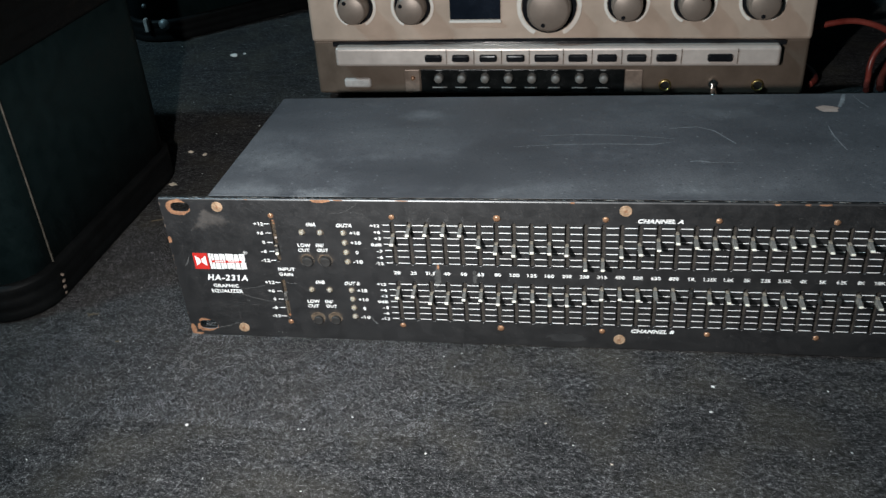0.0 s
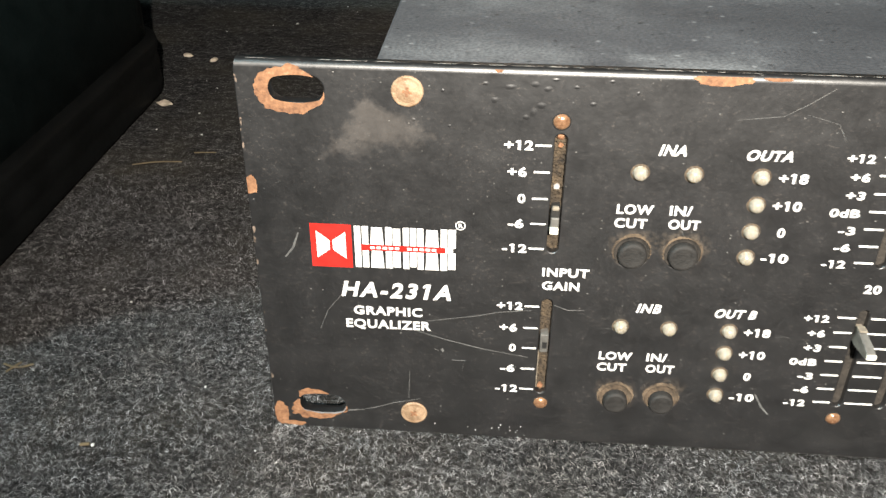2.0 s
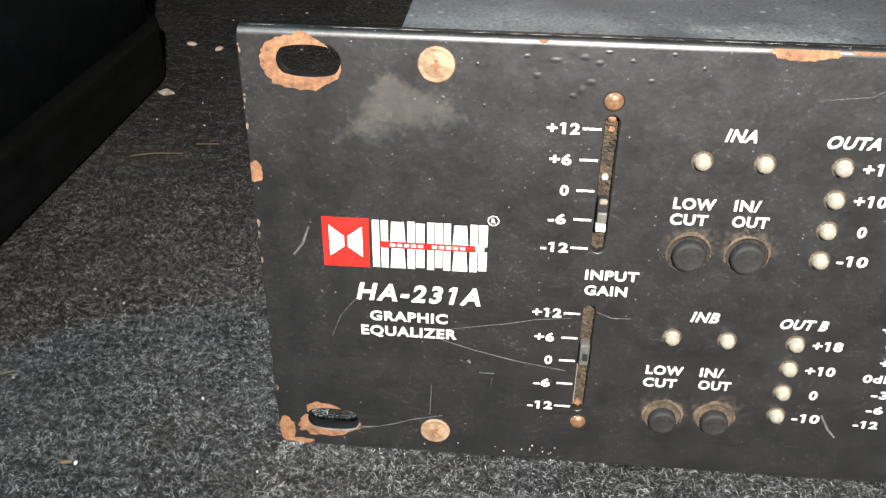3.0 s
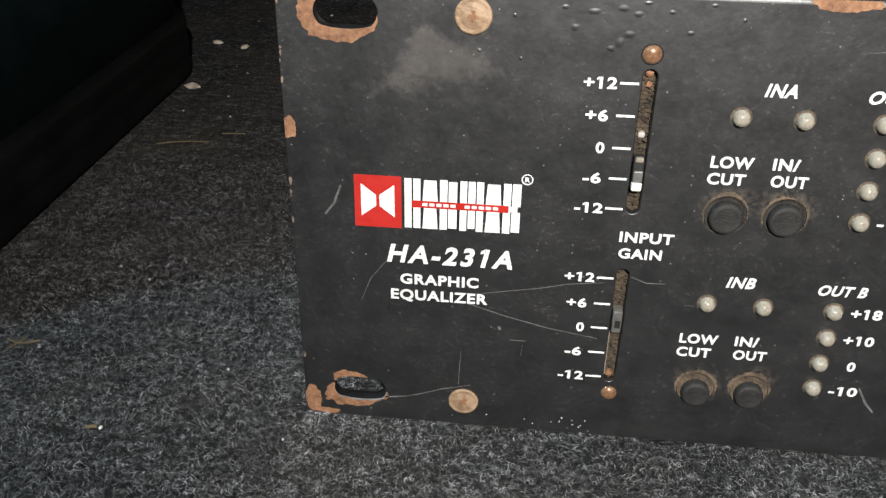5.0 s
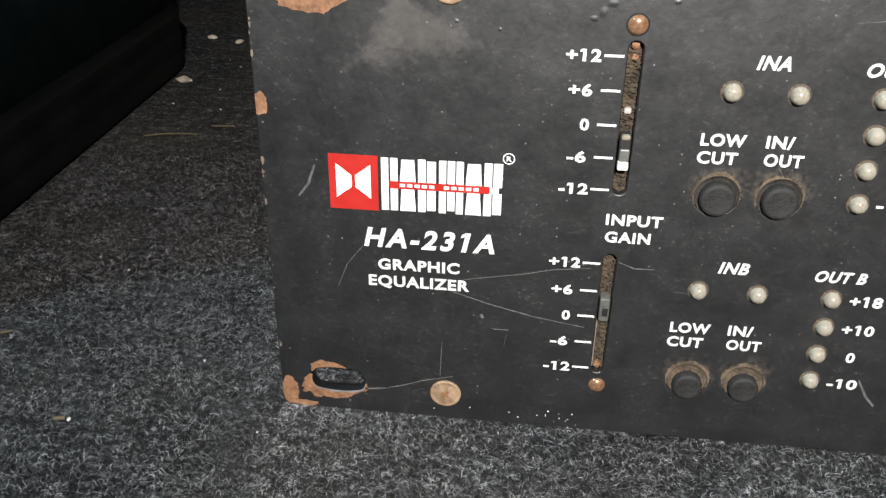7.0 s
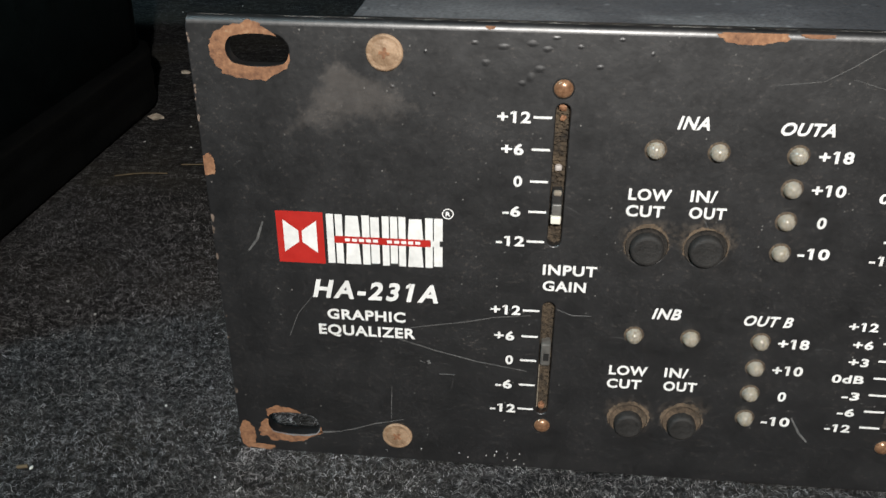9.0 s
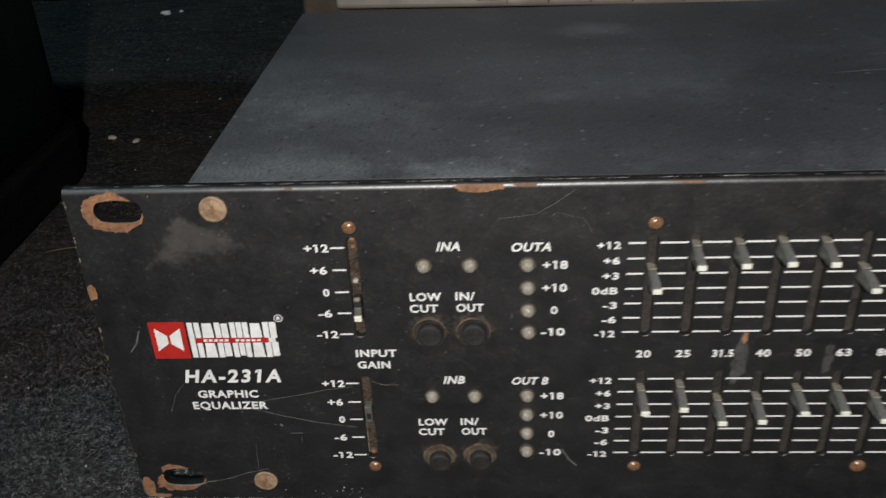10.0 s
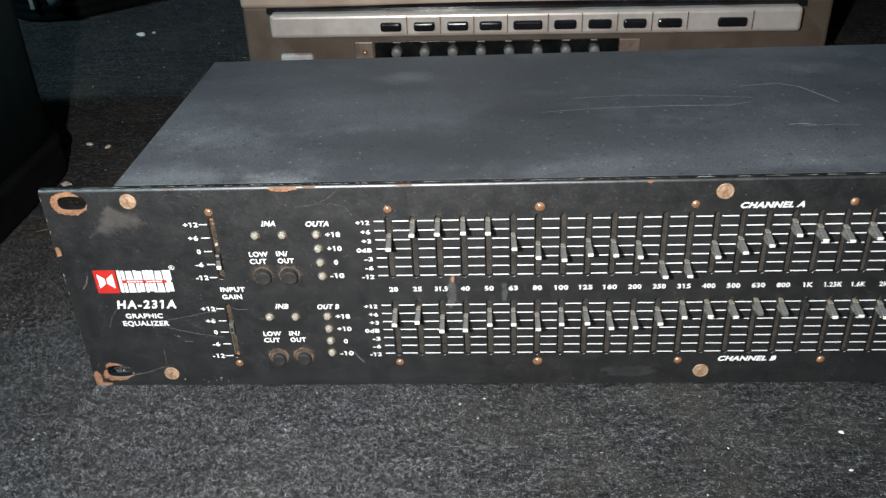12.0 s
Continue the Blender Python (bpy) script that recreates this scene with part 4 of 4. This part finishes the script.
    for pts, w in (([(182, 65), (205, 68), (235, 69), (258, 68), (270, 72)], 0.5), ([(196, 80), (220, 82), (246, 80), (270, 76)], 0.4),
                   ([(268, 90), (284, 92), (292, 87), (302, 69)], 0.7), ([(276, 47), (281, 47.4), (286, 46)], 0.9), ([(373, 140), (370, 130), (366, 120)], 2.4),
                   ([(377.5, 138), (379, 128), (382, 118)], 0.5), ([(354, 93), (354, 80), (356.6, 61)], 0.6), ([(281, 45), (293, 46), (302, 45)], 0.3)):
        part("scratch", strip([(a * mm, b * mm, zl) for a, b in pts], w * mm), M_LIDSCRATCH, eq, "pale scratch on the lid")
    bm = blot(0, 0, 0.0060, 0.0050, 21.0, 40, 0.3)
    bmesh.ops.rotate(bm, verts=bm.verts, matrix=Matrix.Rotation(radians(-90), 3, "X"))
    part("paint_chip", bm, M_PRIMER, eq, "pinkish bare patch on the lid", at=Matrix.Translation((0.3592, 0.1175, zl + 0.00003)))


equalizer()


# ---- the amplifier behind it ----
def arc_ring(r0, r1, a0, a1, h, n=40):
    bm = bmesh.new()
    prev = None
    for i in range(n + 1):
        a = radians(a0 + (a1 - a0) * i / n)
        c, s = math.cos(a), math.sin(a)
        v = [bm.verts.new((r * c, r * s, z)) for r, z in ((r0, 0), (r0, h), (r1, h), (r1, 0))]
        if prev:
            for j in range(4):
                bm.faces.new((prev[j], prev[(j + 1) % 4], v[(j + 1) % 4], v[j]))
        else:
            bm.faces.new(v)
        prev = v
    bm.faces.new(prev)
    return bm


AMP_TILT = 0.45                    # degrees by which its far left foot stands higher on the carpet


def amplifier():
    amp = root("amplifier", "bronze karaoke amplifier with six knobs standing on the carpet", "amplifier")
    x0, x1 = -0.021, 0.404
    part("cabinet", box(x0 + 0.004, x1 - 0.004, 0.385, 0.66, 0.006, 0.136, 0.003), M_GLOSS, amp, "black steel cabinet")
    for fx in (x0 + 0.03, x1 - 0.03):
        for fy in (0.40, 0.63):
            low = -(x1 - fx) * math.tan(radians(AMP_TILT))
            part("foot", lathe([(0.0, low), (0.012, low), (0.013, 0.006), (0.0, 0.006)], 20), M_BUTTON, amp, at=Matrix.Translation((fx, fy, 0)))
    part("upper_front", box(x0, x1, 0.3590, 0.386, 0.0520, 0.138, 0.0028, 3), M_BRONZE, amp, "satin bronze upper front panel")
    part("lower_front", box(x0 + 0.0004, x1 - 0.0004, 0.3612, 0.386, 0.0030, 0.0530, 0.0025, 3), M_BRONZE_DK, amp, "dark bronze lower front panel")
    # the long button bar
    bm = box(0.0015, 0.3795, 0.3490, 0.3640, 0.0325, 0.0498, 0.0028, 3)
    bar = part("button_bar", bm, M_SILVER, amp, "pale champagne bar carrying the buttons")
    for x, w in ((89.5, 7.6), (113.5, 7.6), (137.5, 7.6), (161, 8), (187.5, 10.4), (214, 8), (238.5, 8.3), (263, 8.1), (287.5, 8.4), (331, 10.2)):
        part("bar_button", box((x - w) * mm, (x + w) * mm, 0.3462, 0.3510, 0.0372, 0.0438, 0.0018, 3), M_GLOSS, bar, "glossy black push button")
        part("button_gap", box((x + w + 3.6) * mm, (x + w + 4.2) * mm, 0.3485, 0.3495, 0.0350, 0.0480), M_BRONZE_DK, bar)
    # gloss-black strip paints the shaded recess over the bar, arching towards its middle
    bm = bmesh.new()
    prev = None
    for i in range(25):
        u = i / 24
        gx, gz = -0.002 + 0.386 * u, 0.0518 + 0.0030 * math.sin(math.pi * u)
        ring = [bm.verts.new((gx, gy, z)) for gy, z in ((0.3583, 0.0480), (0.3583, gz), (0.3630, gz), (0.3630, 0.0480))]
        if prev:
            for a in range(4):
                bm.faces.new((prev[a], prev[(a + 1) % 4], ring[(a + 1) % 4], ring[a]))
        else:
            bm.faces.new(ring)
        prev = ring
    bm.faces.new(prev)
    part("groove_shade_strip", bm, M_GLOSS, amp, "black arched strip painted as the shaded groove over the button bar")
    # knobs
    for x, z, r, dot in ((21.5, 83.5, 1.0, 130), (72, 83, 1.0, 150), (189, 82, 1.45, 250), (253, 84, 1.0, 250), (307, 84, 1.0, 55), (361, 84.5, 1.0, 265)):
        R = 0.0194 * r
        part("knob_ring", arc_ring(R * 0.84, R * 0.96, -62, 242, 0.0012, 56), M_RING, amp, "pale crescent scale round a knob", at=front(x * mm, 0.3592, z * mm))
        # black well carries the knob's shadow in its colour
        part("knob_well_shade", lathe([(0.0, 0.0006), (R * 0.80, 0.0006), (R * 0.83, 0.0), (R * 0.83, -0.002)], 36), M_GLOSS, amp, at=front(x * mm, 0.3592, z * mm))
        c = R * 0.63
        bm = lathe([(0.0, 0.0150), (c * 0.86, 0.0150), (c * 0.97, 0.0142), (c * 1.0, 0.0128), (c * 1.06, 0.0)], 40)
        knob = part("knob", bm, M_KNOB, amp, "round grey-bronze volume knob", True, at=front(x * mm, 0.3588, z * mm))
        a = radians(dot)
        part("pointer_dot", lathe([(0.0, 0.0003), (0.0015, 0.0003), (0.0018, 0.0)], 14), M_GLOSS, knob, at=Matrix.Translation((c * 0.72 * math.cos(a), c * 0.72 * math.sin(a), 0.0150)))
    # display window
    disp = part("display", box(0.1045, 0.1480, 0.3580, 0.3600, 0.0715, 0.0925, 0.0005), M_DISPLAY, amp, "unlit dark display window")
    part("display_sill", box(0.1040, 0.1485, 0.3560, 0.3592, 0.0690, 0.0712, 0.0004), M_RING, disp)
    # lower row
    strip_ = part("socket_strip", box(0.0752, 0.2545, 0.3600, 0.3640, 0.0050, 0.0262, 0.0004), M_STRIP, amp, "glossy black strip of small controls")
    for i in range(8):
        x = 0.0918 + 0.0207 * i
        part("small_knob", lathe([(0.0, 0.0060), (0.0031, 0.0060), (0.0037, 0.0052), (0.0041, 0.0)], 20), M_SMALLKNOB, strip_, "", True, at=front(x, 0.3600, 0.0188))
        for dz, w in ((0.0068, 0.0028), (-0.0092, 0.0065)):
            part("label_bar", box(x - w, x + w * (0.6 if i % 3 else 1.0), 0.3597, 0.3601, 0.0188 + dz - 0.0005, 0.0188 + dz + 0.0005), M_FAINT, strip_)
    part("power_button", box(0.0042, 0.0290, 0.3585, 0.3640, 0.0092, 0.0180, 0.0022), M_CLIP, amp, "pale grey power rocker")
    part("peg_tab", box(0.0605, 0.0742, 0.3595, 0.3640, 0.0050, 0.0262, 0.0008), M_TAB, amp, "brown metal tab with a peg")
    part("peg", lathe([(0.0, 0.003), (0.0014, 0.0026), (0.002, 0.0)], 14), M_DARKSCREW, amp, at=front(0.0680, 0.3595, 0.0185))
    part("latch_plate", box(0.2550, 0.2700, 0.3595, 0.3640, 0.0060, 0.0262, 0.0008), M_TAB, amp, "worn brown latch plate")
    for x in (0.2893, 0.3662):
        j = part("jack_socket", lathe([(0.0038, -0.004), (0.0038, 0.0020), (0.0044, 0.0024), (0.0051, 0.0014), (0.0054, 0.0)], 28), M_GOLD, amp, "gold-plated microphone socket", True, at=front(x, 0.3612, 0.0118))
        # near-black disc painted as the dark of the socket's bore
        part("hole_shade", lathe([(0.0, 0.0004), (0.0039, 0.0004)], 20), M_INSIDE, j)
    part("toggle_bush", lathe([(0.0, 0.003), (0.0038, 0.003), (0.0045, 0.0)], 20), M_CHROME, amp, at=front(0.3290, 0.3612, 0.0140))
    part("toggle_lever", lathe([(0.0, 0.0170), (0.0028, 0.0160), (0.0030, 0.0140), (0.0016, 0.0), (0.0, 0.0)], 16), M_CHROME, amp, "chrome toggle lever", True, at=front(0.3290, 0.3600, 0.0140) @ Matrix.Rotation(radians(28), 4, "X"))
    amp.matrix_world = Matrix.Translation((x1, 0, 0)) @ Matrix.Rotation(radians(AMP_TILT), 4, "Y") @ Matrix.Translation((-x1, 0, 0))
    return amp


amplifier()


# ---- black cases ----
def ridged_band(outline, z0, z1, out, n, parent, label):
    """A band of n rounded ridges round an outline of (x, y)."""
    bm = bmesh.new()
    rows = []
    steps = n * 6
    for i in range(steps + 1):
        z = z0 + (z1 - z0) * i / steps
        o = out * (0.86 + 0.14 * abs(math.sin(math.pi * n * i / steps))) if n > 1 else out
        if i in (0, steps):
            o = 0.0
        ring = []
        for j, p in enumerate(outline):
            a, b = Vector(outline[j - 1]), Vector(outline[(j + 1) % len(outline)])
            d = (b - a).normalized()
            nrm = Vector((d.y, -d.x))
            ring.append(bm.verts.new((p[0] + nrm.x * o, p[1] + nrm.y * o, z)))
        rows.append(ring)
    k = len(outline)
    for a, b in zip(rows, rows[1:]):
        for j in range(k):
            bm.faces.new((a[j], a[(j + 1) % k], b[(j + 1) % k], b[j]))
    return part("edge_band", bm, M_TRIM, parent, label, True)


def case(name, label, wx, dy, hz, at, turn, band_z, r):
    """A tall black vinyl case: right front corner at the origin, going to -x and +y."""
    c = root(name, label, "case", at, turn)

    def prism(out, zs):
        bm = bmesh.new()
        rows = [[bm.verts.new((x, y, z)) for x, y in rounded(-wx - o, o, -o, dy + o, r + o, 8)] for o, z in zip(out, zs)]
        k = len(rows[0])
        for lo, hi in zip(rows, rows[1:]):
            for j in range(k):
                bm.faces.new((lo[j], lo[(j + 1) % k], hi[(j + 1) % k], hi[j]))
        bm.faces.new(rows[0]), bm.faces.new(rows[-1])
        return bm

    part("body", prism((0, 0), (0.004, hz)), M_VINYL, c, "black vinyl-covered body", True)
    outline = rounded(-wx, 0, 0, dy, r, 8)
    ridged_band(outline, 0.0, 0.0250, 0.0042, 3, c, "ridged black rubber band round the base")
    ridged_band(outline, band_z, band_z + 0.034, 0.0045, 4, c, "ridged black rubber band round the upper edge")
    part("lid_body", prism((0.001, 0.001, -0.003, -0.01), (hz, hz + 0.04, hz + 0.047, hz + 0.05)), M_VINYL, c, "black vinyl lid", True)
    return c


def left_case():
    c = case("black_case", "tall black vinyl case with ridged rubber bands standing on the carpet", 0.34, 0.2145, 0.185, (-0.1002, 0.0045, 0), 0.0, 0.146, 0.026)
    pip = tube([(0.0006, 0.0300, 0.018), (0.0008, 0.0300, 0.08), (0.0006, 0.0300, 0.148)], 0.0006, M_PIPING, "piping")
    part("piping", pip, None, c, "thin worn grey piping along the upright edge")
    for i, w in enumerate((0.0007, 0.0012, 0.0013, 0.0011)):
        part("clip", box(0.0028, 0.0052, 0.0295 - w, 0.0295 + w, 0.0146 - 0.0040 * i, 0.0162 - 0.0040 * i, 0.0004), M_TAB, c, "small pale plastic clip", at=Matrix.Translation((-0.0002 * i, -0.0006 * i, 0)))
    for z in (0.1515, 0.159):
        part("rivet", lathe([(0.0, 0.0018), (0.0022, 0.0014), (0.0032, 0.0)], 18), M_DULLRIVET, c, "dull metal corner rivet", True, at=Matrix.Translation((0.0036, 0.030, z)) @ Matrix.Rotation(radians(90), 4, "Y"))

    # front skin wrapping the rounded corner, with a round driver in it
    bm = bmesh.new()
    path = [(-0.03 + 0.0312 * math.cos(radians(a)), 0.03 + 0.0312 * math.sin(radians(a))) for a in range(-58, -91, -4)] + [(-0.06, -0.0012), (-0.31, -0.0012)]
    low, high = ([bm.verts.new((x, y, z)) for x, y in path] for z in (0.026, 0.140))
    for i in range(len(path) - 1):
        bm.faces.new((low[i], low[i + 1], high[i + 1], high[i]))
    part("baffle", bm, M_BAFFLE, c, "dark grey-green front baffle", True)
    part("driver_rim", lathe([(0.031, -0.006), (0.031, 0.0010), (0.0285, 0.0016), (0.0265, 0.0008), (0.016, -0.0012), (0.0, -0.0016)], 56), M_DRIVER, c, "yellow-brown round speaker driver", True, at=front(-0.0480, -0.0020, 0.056))


def back_case():
    c = case("black_case", "second black vinyl case with corner rivets beside the amplifier", 0.30, 0.28, 0.30, (0, 0, 0), 0.0, 0.26, 0.045)
    c.matrix_world = pose(-0.258, 0.5215, 0, 0, 0, 46) @ Matrix.Translation((0.30, 0, 0))
    back = c.matrix_world.inverted()
    part("rivet", lathe([(0.0, 0.0042), (0.0045, 0.0034), (0.0066, 0.0)], 20), M_DULLRIVET, c, "dull metal corner rivet", True, at=back @ front(-0.2455, 0.5335, 0.0215))
    part("clip", box(-0.0022, 0.0022, -0.003, 0.003, -0.0075, 0.0075, 0.0008), M_CLIP, c, "small pale plastic clip", at=back @ Matrix.Translation((-0.2670, 0.5350, 0.0210)))
    part("rivet", lathe([(0.0, 0.0026), (0.0020, 0.0020), (0.0028, 0.0)], 14), M_DULLRIVET, c, "dull metal corner rivet", True, at=back @ front(-0.2660, 0.5365, 0.0420))


left_case()
back_case()


# ---- cables ----
def cable(points, radius, material, label):
    tagged(new("cable", tube(points, radius, material, "cable")), label, "cable")


cable([(0.400, 0.410, 0.046), (0.416, 0.400, 0.0500), (0.428, 0.399, 0.0530), (0.446, 0.400, 0.0545), (0.462, 0.401, 0.0510), (0.476, 0.402, 0.0445), (0.500, 0.412, 0.025), (0.540, 0.44, 0.0060), (0.62, 0.50, 0.0036), (0.70, 0.58, 0.0036)], 0.0026, M_CABLE, "red cable arching from the amplifier to the carpet")
cable([(0.415, 0.386, 0.0030), (0.421, 0.396, 0.0034), (0.4225, 0.412, 0.0040), (0.420, 0.430, 0.0034), (0.412, 0.47, 0.0034)], 0.003, M_CABLE, "short red cable end on the carpet beside the amplifier")
cable([(0.458, 0.372, 0.0030), (0.464, 0.392, 0.0060), (0.466, 0.399, 0.0170), (0.470, 0.400, 0.0290), (0.477, 0.398, 0.0380), (0.490, 0.397, 0.0450), (0.515, 0.400, 0.0440), (0.550, 0.42, 0.018), (0.60, 0.45, 0.0034), (0.66, 0.50, 0.0032)], 0.0025, M_CABLE, "red cable loop crossing another cable")
cable([(0.470, 0.375, 0.0034), (0.477, 0.396, 0.0075), (0.486, 0.408, 0.0170), (0.502, 0.42, 0.022), (0.54, 0.45, 0.012), (0.62, 0.49, 0.0034)], 0.0032, M_CABLE_DK, "dark red cable loop on the carpet")


# ---- litter on the carpet ----
def crumb(x, y, r, material, seed, label, flat=0.5):
    bm = bmesh.new()
    bmesh.ops.create_icosphere(bm, subdivisions=2, radius=r)
    for v in bm.verts:
        v.co *= 1 + 0.6 * noise.noise(v.co * (1.3 / r) + Vector((seed, 0, 0)))
        v.co.z *= flat
        v.co.x *= 1.35
    ob = new("crumb", mesh_of("crumb", bm, material))
    ob.matrix_world = pose(x, y, r * flat * 0.75, 0, 0, seed * 77)
    tagged(ob, label, "crumb", "crumbs on the carpet")


for i, (x, y, r, white) in enumerate(((-0.150, 0.487, 3.2, 1), (-0.141, 0.494, 1.4, 1), (-0.091, 0.185, 2.4, 0), (-0.087, 0.240, 1.6, 0), (-0.101, 0.245, 1.6, 0),
                                      (0.027, -0.075, 1.5, 1), (0.287, -0.027, 1.5, 1), (0.284, -0.046, 1.2, 1), (0.150, -0.085, 1.0, 1), (0.236, -0.085, 1.0, 0),
                                      (-0.060, 0.300, 1.4, 1), (0.010, 0.315, 2.2, 1), (0.000, 0.308, 1.5, 1), (-0.062, 0.05, 0.7, 1), (0.205, -0.06, 0.8, 0))):
    crumb(x, y, r * (mm if i < 5 else 0.48 * mm), M_WHITE if white else M_CRUMB, i + 0.37, "small white flake on the carpet" if white else "small tan crumb on the carpet")


def straw(points, width, label):
    me = tube([(a, b, 0.0012) for a, b in points], width / 2, M_STRAW, "straw")
    tagged(new("straw", me), label, "straw", "straws on the carpet")


straw([(-0.083, 0.127), (-0.075, 0.130), (-0.066, 0.131)], 0.0005, "thin dry straw on the carpet")
straw([(-0.064, 0.139), (-0.056, 0.140)], 0.0005, "thin dry straw on the carpet")
straw([(-0.073, 0.014), (-0.069, 0.013), (-0.0655, 0.0145)], 0.0006, "short pale straw on the carpet")
straw([(-0.071, 0.011), (-0.069, 0.015)], 0.0006, "short pale straw on the carpet")
straw([(-0.042, -0.012), (-0.040, -0.0115)], 0.0008, "tiny yellow straw on the carpet")


def lint():
    """White dust specks strewn over the carpet."""
    rng = np.random.default_rng(4)
    bm = bmesh.new()
    for i in range(420):
        x, y = rng.uniform(-0.3, 0.5), rng.uniform(-0.16, 0.6)
        if -0.005 < y < 0.15 and -0.002 < x < 0.49 or x < -0.09 and y < 0.24 or y > 0.35 and x > -0.03:
            continue
        r = rng.uniform(0.00012, 0.00042)
        m = Matrix.LocRotScale((x, y, 0.0009), Euler((0, 0, rng.uniform(0, 3))), (r * 1.6, r, r * 0.6))
        bmesh.ops.create_icosphere(bm, subdivisions=1, radius=1, matrix=m)
    tagged(new("lint", mesh_of("lint", bm, M_WHITE)), "white dust specks strewn over the carpet", "lint", kind="stuff")


lint()


def fibres():
    """Loose curled felt fibres, lying over the carpet where it is seen closest."""
    rng = np.random.default_rng(7)
    n, seg = 440000, 3
    zone = rng.random(n)
    u, v = rng.random(n), rng.random(n)
    wide_x, wide_y = rng.normal(0.13, 0.17, n), rng.normal(-0.01, 0.10, n)
    # beside the ear, along the front edge, and thinly everywhere else
    x = np.where(zone < 0.50, -0.125 + 0.135 * u, np.where(zone < 0.72, 0.15 * u ** 1.1, wide_x))
    y = np.where(zone < 0.50, -0.075 + 0.195 * v ** 1.05, np.where(zone < 0.72, -0.075 * v, wide_y))
    keep = (x < 0.62) & (y < 0.34) & ~((x > 0.026) & (x < 0.457) & (y > 0.001)) & ~((x < -0.095) & (y > 0.0) & (y < 0.22))
    x, y = x[keep], y[keep]
    n = len(x)
    ang, curl = rng.uniform(0, 2 * np.pi, n), rng.normal(0, 1500, n)
    step = rng.uniform(0.00022, 0.00078, n)
    width = rng.uniform(0.000016, 0.000042, n)
    rise = rng.uniform(0.0001, 0.0008, n)
    verts = np.zeros((n, seg + 1, 2, 3))
    px, py = x.copy(), y.copy()
    for s in range(seg + 1):
        z = 0.0002 + rise * np.sin(np.pi * (0.12 + 0.8 * s / seg))
        w = width * (1.0 if 0 < s < seg else 0.5)
        for side, sg in ((0, 1), (1, -1)):
            verts[:, s, side, 0] = px - np.sin(ang) * w * sg
            verts[:, s, side, 1] = py + np.cos(ang) * w * sg
            verts[:, s, side, 2] = z
        px, py = px + np.cos(ang) * step, py + np.sin(ang) * step
        ang = ang + curl * step
    base = np.arange(n)[:, None] * (seg + 1) * 2
    s = np.arange(seg)[None, :] * 2
    a = base + s
    faces = np.stack([a, a + 1, a + 3, a + 2], axis=-1).reshape(-1, 4)
    me = bpy.data.meshes.new("carpet_fibres")
    me.vertices.add(n * (seg + 1) * 2)
    me.vertices.foreach_set("co", verts.ravel())
    me.loops.add(faces.size)
    me.loops.foreach_set("vertex_index", faces.ravel())
    me.polygons.add(len(faces))
    me.polygons.foreach_set("loop_start", np.arange(0, faces.size, 4))
    me.update(calc_edges=True)
    me.materials.append(M_FIBRE)
    tagged(new("carpet_fibres", me), "curled grey felt fibres on the carpet", "carpet fibre", kind="stuff")


fibres()
